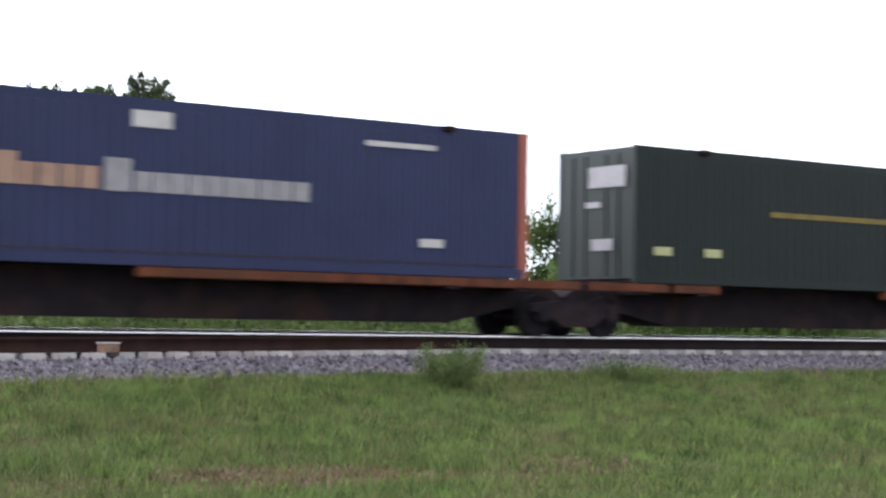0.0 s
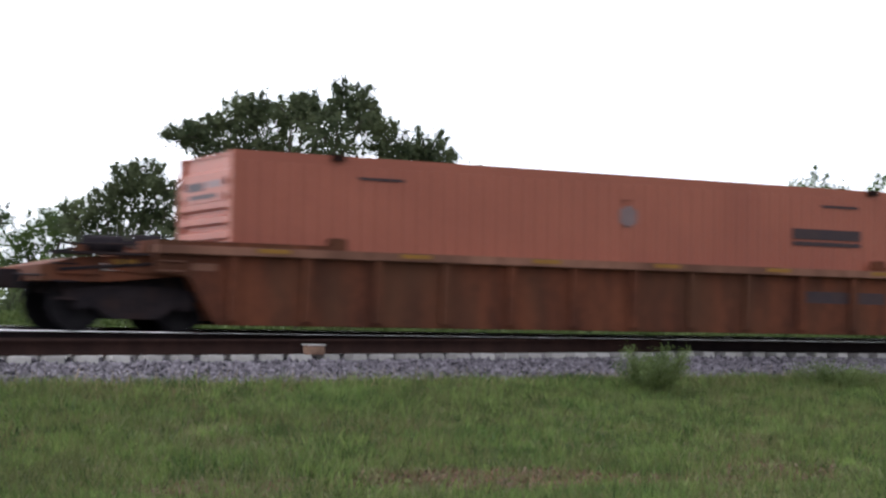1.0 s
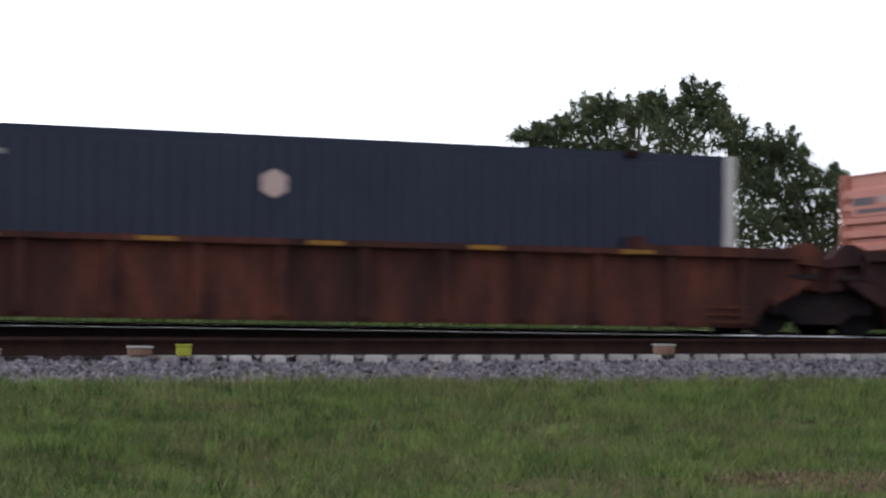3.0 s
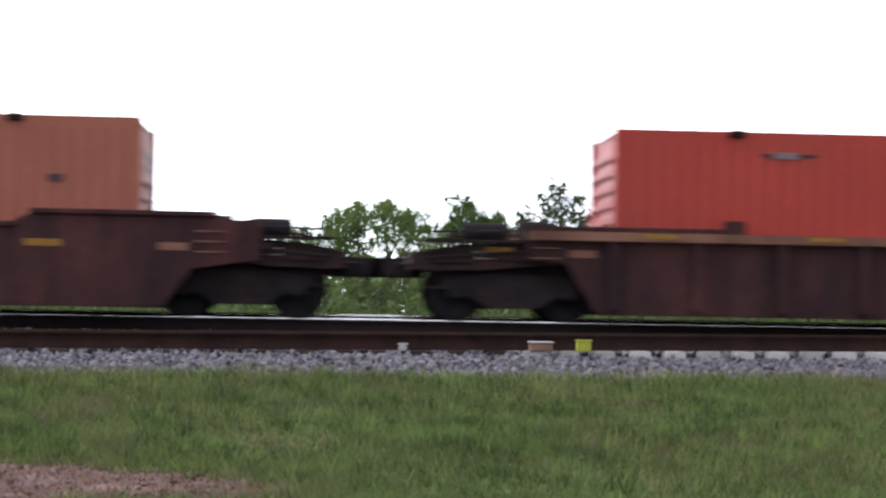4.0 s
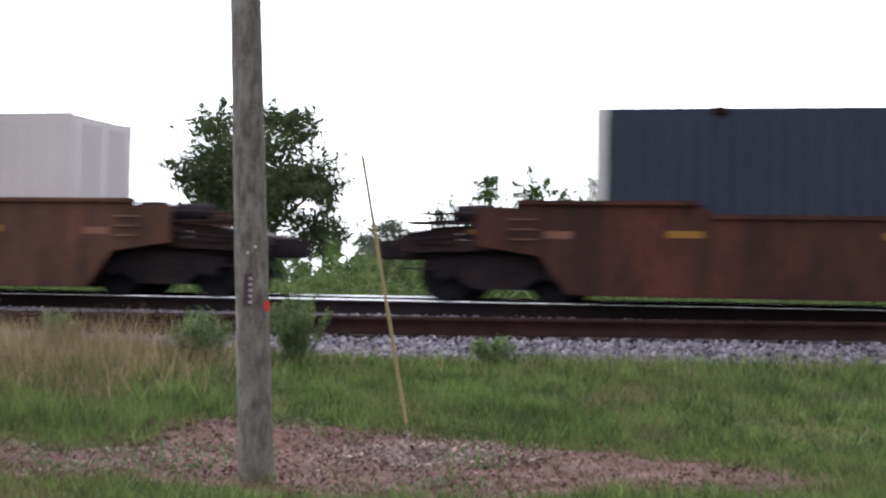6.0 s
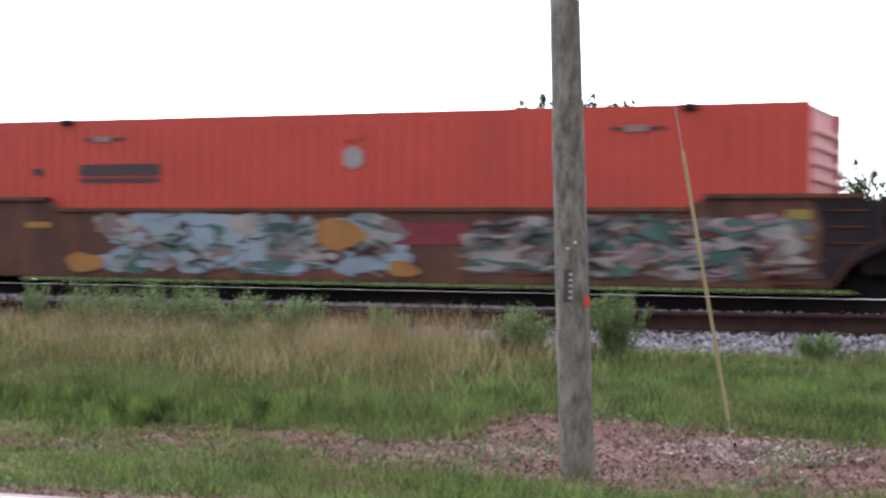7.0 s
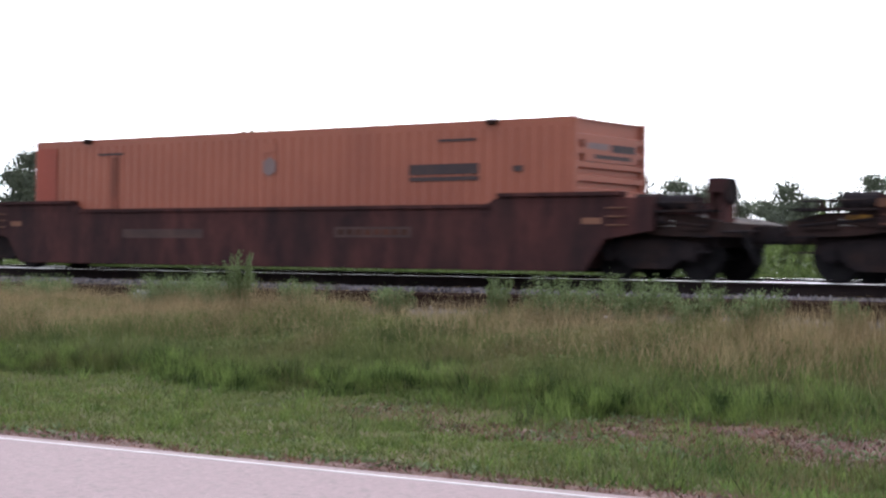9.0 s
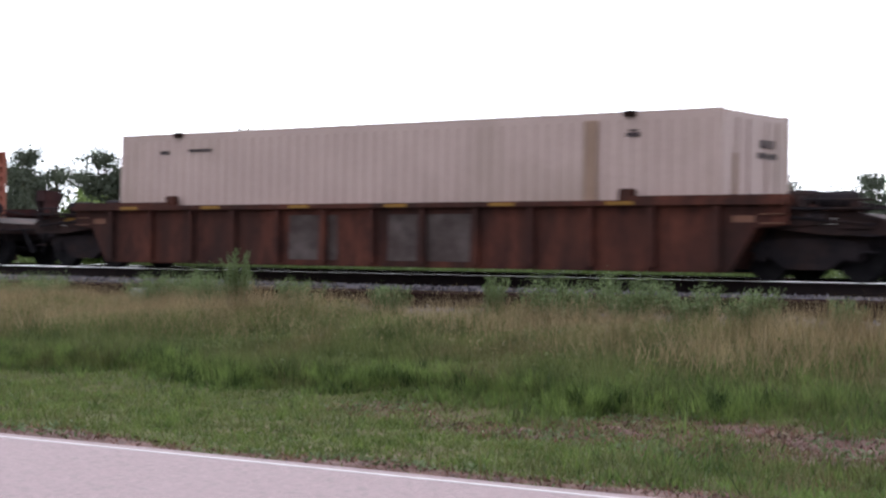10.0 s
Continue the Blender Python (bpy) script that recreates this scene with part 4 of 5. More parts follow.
paint(r2, dark, G_BLACK, "dark edges of letters")
bm = bmesh.new()
for k, (x, z, a, b) in enumerate(((-7.9, 0.9, 0.75, 0.28), (-1.25, 0.95, 0.35, 0.38), (-0.6, 0.55, 0.3, 0.25), (6.6, 0.85, 0.5, 0.25))):
    blob(bm, x, z, a, b, YG - 0.014 - 0.0004 * k)
paint(r2, bm, gmat("dull_pink_spray_paint", (0.16, 0.085, 0.08), (0.11, 0.062, 0.06)), "dull pink patches")
sign(r2, "panel", M_CARDARK, "brown bar", (-3.1, -1.85, 0.74, 0.88), y=-1.477)


def cloud_paint(car, x0, x1, mats, count, label, r=0.34):
    layers = [bmesh.new() for _ in mats]
    for k in range(count):
        i = k % len(mats) if k >= count // 3 else 0
        blob(layers[i], random.uniform(x0, x1), random.uniform(0.35, 1.2), random.uniform(0.5, 1.5) * r, random.uniform(0.2, 0.62) * r, YG - 0.0002 * k, 12, 0.3)
    for b, m in zip(layers, mats):
        paint(car, b, m, label)


def streaks(car, x0, x1, mats, count, label, y):
    """Thin painted edges and highlights, mostly lying along the car."""
    layers = [bmesh.new() for _ in mats]
    for k in range(count):
        x, z, w = random.uniform(x0, x1), random.uniform(0.32, 1.26), random.uniform(0.15, 0.6)
        stroke(layers[k % len(mats)], [(x, z), (x + w * 0.5, z + random.uniform(-0.12, 0.12)), (x + w, z + random.uniform(-0.16, 0.16))], random.uniform(0.03, 0.08), y - 0.0002 * k)
    for b, m in zip(layers, mats):
        paint(car, b, m, label)


cloud_paint(w8, -6.9, -0.2, (G_TEAL, G_GREY, G_TEAL, G_PINKGREY, M_CARYELLOW, G_WHITE), 250, "blurred teal, white and pink letters", 0.27)
streaks(w8, -6.9, -0.5, (G_WHITE, G_TEAL, G_BLACK, G_PINK), 90, "thin pale and dark edges of letters", -1.5125)
sign(w8, "panel", M_CARBROWN, "brown bar", (-1.0, 0.0, 0.78, 0.96), y=-1.534)
sign(w8, "panel", M_DARKM, "dark framed panel", (1.75, 4.8, 0.74, 1.04), y=-1.4612)
sign(w8, "code_bar", G_GREY, "pale code bars", *[(1.85 + 0.29 * k, 2.03 + 0.29 * k, 0.8, 0.98) for k in range(10) if k != 5], y=-1.466)
cloud_paint(r3, -5.0, 0.9, (G_SKY, G_SKY, G_TEAL, G_SKY, G_PINKGREY, G_WHITE), 130, "pale blue bubble letters", 0.36)
streaks(r3, -4.9, 0.7, (G_WHITE, G_TEAL, G_WHITE, G_SKY, M_CARDARK), 60, "thin white, teal and dark edges of letters", -1.489)
cloud_paint(r3, 2.4, 8.0, (G_GREY, G_TEAL, G_PINKGREY, M_CARYELLOW, G_WHITE), 200, "teal and grey letters", 0.25)
streaks(r3, 2.4, 7.7, (G_WHITE, G_TEAL, G_BLACK, G_PINK), 80, "thin pale and dark edges of letters", -1.503)
bm = bmesh.new()
for k, (x, z, a, b) in enumerate(((-5.5, 0.4, 0.4, 0.2), (-0.15, 0.95, 0.45, 0.3), (1.1, 0.35, 0.3, 0.14))):
    blob(bm, x, z, a, b, -1.5045 - 0.0004 * k)
paint(r3, bm, G_AMBER, "amber patches")
sign(r3, "panel", G_RED, "dull red bar", (0.85, 2.3, 0.78, 1.15), y=-1.47)
letters(o5, -5.6, -0.7, G_RED, G_RED, G_PINK, 8, "red block letters with white outlines")
sign(o5, "panel", M_DARKM, "dark framed panel with pale bars", (-4.65, -1.8, 0.74, 1.05), y=-1.476)
sign(o5, "code_bar", G_GREY, "pale code bars", *[(-4.5 + 0.3 * k, -4.32 + 0.3 * k, 0.8, 1.0) for k in range(9)], y=-1.481)
letters(o5, 1.2, 5.8, G_PINK, G_PINK, G_WHITE, 6, "pink bubble letters")
cloud_paint(o5, 1.3, 5.6, (G_RED, G_RED), 10, "dark red underside", 0.25)
bm = bmesh.new()
for k, x in enumerate((-0.35, -5.75, 1.0)):
    blob(bm, x, 0.5, 0.28, 0.4, YG - 0.003 - 0.0004 * k)
paint(o5, bm, G_BLACK, "dark blue patches")
# blackened plates beside the shared bogies
for car, e in ((o5, 1), (r3, -1), (r3, 1), (w8, -1)):
    part("end_panel", slab([(e * 8.42, 0.22), (e * 8.25, 0.5), (e * 8.3, 1.1), (e * 8.15, 1.52), (e * 9.0, 1.52), (e * 9.0, 1.5), (e * 9.22, 1.5), (e * 9.22, 0.94), (e * 8.88, 0.78)], -1.472, -1.4625), M_STEEL, car, "blackened end plate")
    for z in (1.1, 0.85, 1.36):
        part("grab_iron", boxes((e * 8.7 - 0.3, e * 8.7 + 0.3, -1.5, -1.474, z, z + 0.015)), M_CARORANGE, car, "rusty grab iron")
    for z in (0.92, 1.22):
        part("stripe", boxes((e * 7.93 - 0.2, e * 7.93 + 0.2, -1.466, -1.462, z, z + 0.16)), M_DULLYELLOW, car, "worn yellow plate")
# pale scuffed patches on the ribbed cars
for i, rows in ((13, ((-2.4, -1.0, 0.25, 1.2), (0.4, 2.6, 0.25, 1.2))), (11, ((-8.1, -7.7, 0.45, 0.68), (-4.9, -4.2, 0.8, 0.97), (3.3, 4.75, 0.68, 0.9), (1.15, 1.95, 0.32, 1.1), (-0.85, -0.45, 0.3, 1.0))), (4, ((3.2, 4.0, 0.5, 0.85),))):
    sign(CARS[i][1], "pale_patch", mat("faded_grey_patch", (0.11, 0.085, 0.08), (0.05, 0.036, 0.034), 3, 0.8, dirt=(0.045, 0.028, 0.025), dirt_amount=0.7), "faded grey patches", *rows, y=-1.4612)
sign(CARS[0][1], "panel", M_DARKM, "dark panel with bars", (4.0, 6.3, 0.75, 0.98), y=-1.4612)

# ---- pole and guy wire ----
PX, PY = -5.0, 14.3
pole = tagged(new("utility_pole"), "weathered grey wooden utility pole in bare soil", "utility pole")
pole.matrix_basis = pose(PX, PY, 0)
bm = bmesh.new()
n, rings = 28, 40
loops = []
for i in range(rings + 1):
    z = -0.3 + 11.3 * i / rings
    r = 0.15 - 0.0042 * z + random.uniform(-0.002, 0.002)
    loops.append([bm.verts.new((-0.045 * z + r * math.cos(math.tau * k / n) * (1 + 0.02 * math.sin(3 * k + i)), r * math.sin(math.tau * k / n), z)) for k in range(n)])
for p, q in zip(loops, loops[1:]):
    for k in range(n):
        bm.faces.new((p[k], p[(k + 1) % n], q[(k + 1) % n], q[k]))
part("shaft", bm, M_WOOD, pole, smooth=True)
tagplate = part("number_strip", boxes((-0.035, 0.035, -0.152, -0.146, 1.5, 1.78)), M_DARKM, pole, "black tag strip with pale bars")
tagplate.location = (-0.06, 0.0, 0.0)
for k in range(5):
    part("number_bar", boxes((0.01, 0.045, -0.157, -0.1525, 1.525 + 0.05 * k, 1.55 + 0.05 * k)), M_LETTER, tagplate).location = (0.0, 0.0, 0.0)
part("red_tag", soft_box(0.06, 0.11, -0.085, -0.06, 1.46, 1.55, 0.008), mat("red_plastic_tag", (0.5, 0.04, 0.03), None, 5, 0.5), pole, "small red tag")
part("nail", boxes((-0.01, 0.01, -0.155, -0.14, 2.0, 2.02), (-0.08, -0.06, -0.15, -0.12, 1.95, 1.97)), M_GREYM, pole)

GB, GT = Vector((-4.07, 16.0, 0.14)), Vector((-5.4, 14.3, 9.6))
guy = tagged(new("guy_wire"), "steel guy wire with a yellow plastic guard", "guy wire")
part("wire", tube(GB, GT, 0.0045, n=6), mat("galvanised_wire", (0.3, 0.29, 0.28), None, 5, 0.6, 0.0), guy)
part("guard", tube(GB + (GT - GB) * 0.03, GB + (GT - GB) * 0.291, 0.017, 0.016, 12), mat("faded_yellow_plastic", (0.3, 0.235, 0.12), (0.24, 0.19, 0.1), 4, 0.6), guy, "faded yellow plastic guard")
bm = tube(GB + Vector((0.01, 0.06, -0.25)), GB, 0.014, n=8)
box(bm, GB.x - 0.015, GB.x + 0.025, GB.y - 0.03, GB.y + 0.01, GB.z - 0.02, GB.z + 0.07)
part("anchor_rod", bm, M_RAIL, guy, "rusty anchor rod with an eye")

# ---- small things at the turnout ----
def y_near(x):
    return MAIN_Y - float(apart(x)) - GAUGE - 0.09


def small_box(name, label, category, x, dy, w, d, h, material, up=0.0):
    y = y_near(x) + dy
    z = RAIL_Z - float(siding_drop(x)) - 0.258 + up
    thing = tagged(new(name), label, category)
    thing.matrix_basis = pose(x, y, z)
    part("case", soft_box(-w / 2, w / 2, -d / 2, d / 2, 0, h, 0.02), material, thing)
    part("cap", soft_box(-w / 2 - 0.015, w / 2 + 0.015, -d / 2 - 0.015, d / 2 + 0.015, h, h + 0.025, 0.008), M_GREYM if material is not M_LIME else M_LIME, thing)
    return thing


M_LIME = mat("bright_yellow_green_paint", (0.38, 0.39, 0.04), (0.3, 0.31, 0.04), 5, 0.6)
M_TANBOX = mat("weathered_tan_block", (0.3, 0.18, 0.125), (0.14, 0.085, 0.06), 5, 0.85)
small_box("yellow_marker", "bright yellow-green marker box beside the siding rail", "marker", 3.92, -0.55, 0.2, 0.2, 0.15, M_LIME)
small_box("rail_block", "tan wooden block beside the siding rail", "block", 3.3, -0.4, 0.34, 0.22, 0.12, M_TANBOX)
small_box("rail_plate", "tan steel plate at the turnout rail", "plate", 12.05, -0.3, 0.32, 0.2, 0.15, M_TANBOX)
small_box("white_block", "small white block on a tie", "block", 1.28, -0.25, 0.12, 0.1, 0.08, M_GREYM)
small_box("grey_cover", "low grey cover beside the siding rail", "cover", -26.2, -0.3, 0.9, 0.3, 0.16, mat("pale_grey_cover", (0.4, 0.4, 0.43), None, 3, 0.6))

# ---- stones of the ballast shoulder ----
rng = np.random.default_rng(7)


def stones(name, count, x0, x1, size, label, inner=0.0):
    """Crushed stones on the shoulder; inner: the share that lies between and under the tracks."""
    x = rng.uniform(x0, x1, count)
    o, d, ty = apart(x), siding_drop(x), toe_y(x)
    low = RAIL_Z - d - 0.275
    sh = MAIN_Y - o - 1.42
    lip = low - 0.05 - 0.05 * np.clip((x - 1) / 4, 0, 1)
    z0 = ground_z(x, ty - 0.5) - 0.12
    slope = rng.uniform(0, 1, count) >= inner
    y = np.where(slope, rng.uniform(ty - 0.35, sh), rng.uniform(sh + 0.45, MAIN_Y + 1.2))
    z = z0 + (lip - z0) * (y - ty + 0.5) / (sh - ty + 0.5)
    k1, k2 = MAIN_Y - o * 0.62 - 0.6, MAIN_Y - o * 0.38 - 0.8
    bed = np.where(y < k1, lip + (low - 0.03 - lip) * np.clip((y - sh) / (k1 - sh), 0, 1), low - 0.03 + (RAIL_Z - 0.325 - low + 0.03) * np.clip((y - k1) / np.maximum(k2 - k1, 0.01), 0, 1))
    z = np.where(slope, z, np.where(y > np.maximum(k1, k2), RAIL_Z - 0.3, bed))
    r = size * rng.uniform(0.55, 1.35, count)
    base = np.array([(1, 0, 0), (-1, 0, 0), (0, 1, 0), (0, -1, 0), (0, 0, 1), (0, 0, -1)], float)
    v = base[None] * r[:, None, None] * rng.uniform(0.6, 1.3, (count, 6, 1))
    v += rng.normal(0, 0.25, (count, 6, 3)) * r[:, None, None]
    v += np.stack([x, y, z + r * 0.35], -1)[:, None]
    tri = np.array([(0, 2, 4), (2, 1, 4), (1, 3, 4), (3, 0, 4), (1, 5, 3), (3, 5, 0)])
    f = (np.arange(count)[:, None, None] * 6 + tri).reshape(-1, 3)
    ob = mesh_of(name, v.reshape(-1, 3), f, M_STONE)
    return tagged(ob, label, "gravel", kind="stuff")


M_STONE = leaf_mat("crushed_grey_stone", (0.0132, 0.0112, 0.0151), (0.187, 0.166, 0.187), trans=0.0, tuft=9.0)
stones("ballast_stones", 46000, -34, 36, 0.044, "loose grey crushed stones on the ballast")
stones("ballast_stones", 30000, -36, 20, 0.042, "dirty grey crushed stones between the tracks", 1.0)

n = 2600                                   # pale sandy crumbs round the wire's anchor
x, y = rng.normal(GB.x + 0.25, 0.42, n), rng.normal(GB.y - 0.2, 0.3, n)
r = rng.uniform(0.008, 0.03, n)
v = rng.normal(0, 0.75, (n, 4, 3)) * r[:, None, None] + np.stack([x, y, ground_z(x, y) + 0.025], -1)[:, None]
f = (np.arange(n)[:, None, None] * 4 + np.array([(0, 1, 2), (0, 2, 3), (0, 3, 1), (1, 3, 2)])).reshape(-1, 3)
tagged(mesh_of("sand_crumbs", v.reshape(-1, 3), f, leaf_mat("pale_sandy_soil", (0.13, 0.09, 0.08), (0.36, 0.27, 0.25), 0.0, None, 0.9, 3.0)), "pale sandy crumbs round the wire's anchor", "soil", kind="stuff")

# ---- grass ----
def blades(name, label, n, x, y, h, w, material, lean=0.35, z=None):
    """Blades of grass, each one leaning sliver."""
    z = ground_z(x, y) - 0.01 if z is None else z
    a = rng.uniform(0, 2 * np.pi, n)
    ca, sa = np.cos(a) * w / 2, np.sin(a) * w / 2
    b = rng.uniform(0, 2 * np.pi, n)
    l = rng.uniform(0.1, 1.0, n) * lean * h
    v = np.stack([np.stack([x - ca, y - sa, z], -1), np.stack([x + ca, y + sa, z], -1), np.stack([x + np.cos(b) * l, y + np.sin(b) * l, z + h], -1)], 1)
    f = np.arange(n)[:, None] * 3 + np.array([0, 1, 2])
    return tagged(mesh_of(name, v.reshape(-1, 3), f, material), label, "grass", kind="stuff")


def leaves_at(c, size, n):
    """n leaf quads about each place c (m x 3), with random turns."""
    a, b = rng.normal(0, 1, (n, 3)), rng.normal(0, 1, (n, 3))
    a /= np.linalg.norm(a, axis=1, keepdims=True)
    b -= a * (a * b).sum(1, keepdims=True)
    b /= np.linalg.norm(b, axis=1, keepdims=True)
    s = size * rng.uniform(0.6, 1.4, (n, 1))
    return np.stack([c - a * s, c + b * s * 0.75, c + a * s], 1).reshape(-1, 3), np.arange(n)[:, None] * 3 + np.array([0, 1, 2])


def patchy(x, y, s=1.0):
    return 0.5 + 0.25 * np.sin(x * 0.8 * s + 1.3 * np.sin(y * 0.6 * s)) + 0.25 * np.sin(y * 1.1 * s + 1.7 * np.sin(x * 0.47 * s + 2))


def bare(x, y):
    """How bare and brown the ground is, from 0 to 1."""
    wob = 0.35 * np.sin(x * 1.7 + 2 * np.sin(y * 1.1)) + 0.25 * np.sin(y * 3.1 + x)
    a = np.clip(1.9 - 1.6 * (((x + 4.7) / 3.3) ** 2 + ((y - 15.2) / 1.9) ** 2) + wob, 0, 1)
    b = 0.54 * np.clip(1.3 - 1.4 * (((x + 9.0) / 4.2) ** 2 + ((y - 14.5 + 0.1 * (x + 9)) / 1.25) ** 2) + 1.5 * wob, 0, 1)
    c = 0.75 * np.clip(1.3 - 1.4 * (((x - 9.5) / 5) ** 2 + ((y - 15.6) / 0.8) ** 2) + 1.6 * wob, 0, 1)
    d = 0.8 * np.clip(1.2 - 1.4 * (((x + 1.0) / 1.6) ** 2 + ((y - 15.4) / 1.0) ** 2) + 1.4 * wob, 0, 1)
    ry = y - (11.14 + 0.078 * x)
    e = np.clip(1.25 - np.abs(ry - 0.42) / 0.28 + 1.6 * wob, 0, 0.9) * (x < -2)
    return np.clip(a + b + c + d + e, 0, 0.97)


def road_y(x):
    return 11.14 + 0.078 * x


def scatter(n, x0, x1, keep):
    x = rng.uniform(x0, x1, n)
    y = rng.uniform(0, 1, n) ** 0.9
    lo = np.where(x < -3, road_y(x) + 0.24, 11.4)
    y = lo + y * (toe_y(x) + 0.25 - lo)
    m = rng.uniform(0, 1, n) < keep(x, y)
    return x[m], y[m]


def mown(x, y):
    """Where the verge is kept short: between the road and the tall grass, to the left of the pole."""
    return np.clip((-6.0 - x) / 3, 0, 1) * np.clip((15.7 + 0.25 * np.sin(x * 1.3) + 0.15 * np.sin(x * 3.7) - y) / 0.3, 0, 1)


def tall(x, y):
    """Where the grass stands tall: along the tracks to the left of the pole."""
    return np.clip((-8.5 - x) / 4, 0, 1) * np.clip((y - 15.9 - 0.25 * np.sin(x * 1.3)) / 0.4, 0, 1)


G_LUSH = leaf_mat("lush_grass", (0.0253, 0.0544, 0.0115), (0.137, 0.201, 0.0539), 0.3, (0.111, 0.118, 0.0474), 0.8, 1.5, 3.4)
G_TUFT = leaf_mat("tufted_grass", (0.0106, 0.0243, 0.00625), (0.183, 0.247, 0.0664), 0.3, (0.0909, 0.0915, 0.0352), 1.1, 3.5, 3.4)
G_MOWN = leaf_mat("mown_verge_grass", (0.0449, 0.0722, 0.0146), (0.141, 0.182, 0.0477), 0.3, (0.12, 0.119, 0.0477), 1.3, 2.4, 3.0)
G_OLIVE = leaf_mat("olive_grass", (0.0464, 0.0628, 0.0194), (0.153, 0.157, 0.0613), 0.2, (0.159, 0.117, 0.0655), 0.7, 2.5)
G_TALL = leaf_mat("tall_grass_green", (0.0399, 0.0606, 0.0163), (0.152, 0.169, 0.059), 0.25, (0.151, 0.113, 0.0599), 0.5, 1.6)
G_DRY = leaf_mat("dry_straw_grass", (0.15, 0.112, 0.0561), (0.403, 0.309, 0.177), 0.15, None, 0.4, 1.3)
G_DEAD = leaf_mat("dead_brown_grass", (0.0587, 0.0213, 0.0163), (0.217, 0.103, 0.0782), 0.1, (0.101, 0.0412, 0.0313), 1.4, 3.0)
L_HEDGE = leaf_mat("scrub_leaves", (0.045, 0.07, 0.02), (0.15, 0.19, 0.065), trans=0.35, tuft=0.9)
G_WEED = leaf_mat("weed_leaves", (0.0688, 0.0989, 0.0361), (0.172, 0.215, 0.0946), 0.25, None, 0.9, 4.0)


def soil_patch(name, label, x0, x1, y0, y1, material):
    """Bare soil a finger's breadth over the ground where it is bare, sunk under it elsewhere."""
    xs, ys = np.arange(x0, x1, 0.16), np.arange(y0, y1, 0.12)
    return tagged(grid(name, xs, ys, lambda x, y: ground_z(x, y) + np.where((bare(x, y) + 0.45 * patchy(x, y, 6.3) > np.where(x < -6.6, 0.9, 0.72)) & (y > 11.3 + 0.078 * x), 0.012 + 0.012 * patchy(x, y, 9), -0.05), material), label, "soil", kind="structure")


M_BARE = mat("bare_reddish_soil", (0.114, 0.0554, 0.0436), (0.0424, 0.0216, 0.018), 5.0, 0.95, fine=22, bump=1.2, dirt=(0.181, 0.111, 0.0977), dirt_amount=0.4)
soil_patch("soil_patch", "bare reddish brown soil round the pole", -26, 0.5, 9.3, 17.6, M_BARE)
x, y = scatter(620000, -40, 34, lambda x, y: (1 - bare(x, y)) ** 1.5 * (1 - mown(x, y)) * (0.35 + 0.4 * patchy(x, y) + 0.25 * patchy(x, y, 5.3)))
n = len(x)
blades("grass", "lush green short grass on the verge", n, x, y, rng.uniform(0.05, 0.15, n) * (0.5 + 0.8 * patchy(x, y, 1.7) ** 2 + 0.6 * patchy(x, y, 4.1) ** 2), rng.uniform(0.012, 0.022, n), G_LUSH, 1.2)
x, y = scatter(330000, -40, -6, lambda x, y: mown(x, y) * (1 - bare(x, y)) ** 1.5 * (0.5 + 0.5 * patchy(x, y, 3.3)))
n = len(x)
blades("mown_grass", "short yellowish green mown grass by the road", n, x, y, rng.uniform(0.03, 0.085, n) * (0.6 + 0.8 * patchy(x, y, 5.1)), rng.uniform(0.012, 0.02, n), G_MOWN, 1.4)
x, y = scatter(300000, -40, 34, lambda x, y: (1 - 0.95 * bare(x, y)) * (1 - 0.8 * mown(x, y)) * (1 - 0.75 * patchy(x, y, 1.3)))
n = len(x)
blades("grass", "olive and straw coloured blades in the verge", n, x, y, rng.uniform(0.08, 0.22, n), rng.uniform(0.009, 0.015, n), G_OLIVE, 0.9)
x, y = scatter(520000, -26, 17, lambda x, y: bare(x, y) * 0.75)
n = len(x)
blades("dead_grass", "dead reddish brown matted grass round the pole", n, x, y, rng.uniform(0.02, 0.09, n), rng.uniform(0.008, 0.018, n), G_DEAD, 2.2)
x, y = scatter(560000, -44, -7, lambda x, y: tall(x, y) * (0.4 + 0.6 * patchy(x, y, 0.9)))
n = len(x)
blades("tall_grass", "tall green grass beside the siding", n, x, y, rng.uniform(0.14, 0.38, n) * (0.6 + 0.8 * patchy(x, y, 1.9)), rng.uniform(0.008, 0.015, n), G_TALL, 1.0)
x, y = scatter(620000, -44, -5.5, lambda x, y: np.clip((-6.5 - x) / 3, 0, 1) * np.clip((y - 17.2) / 2.4, 0, 1) ** 1.5 * (0.1 + 0.9 * patchy(x, y, 0.6) ** 1.5))
n = len(x)
blades("seeding_grass", "tall straw-coloured seeding grass beside the siding", n, x, y, rng.uniform(0.25, 0.62, n) * (0.7 + 0.45 * patchy(x, y, 1.4)), rng.uniform(0.006, 0.012, n), G_DRY, 0.8)
x, y = scatter(90000, -40, 34, lambda x, y: 0.4 * np.clip((y - toe_y(x) + 1.5) / 1.4, 0, 1))
n = len(x)
blades("dry_grass", "straw-coloured blades at the foot of the ballast", n, x, y, rng.uniform(0.12, 0.34, n), rng.uniform(0.006, 0.011, n), G_DRY, 0.7)
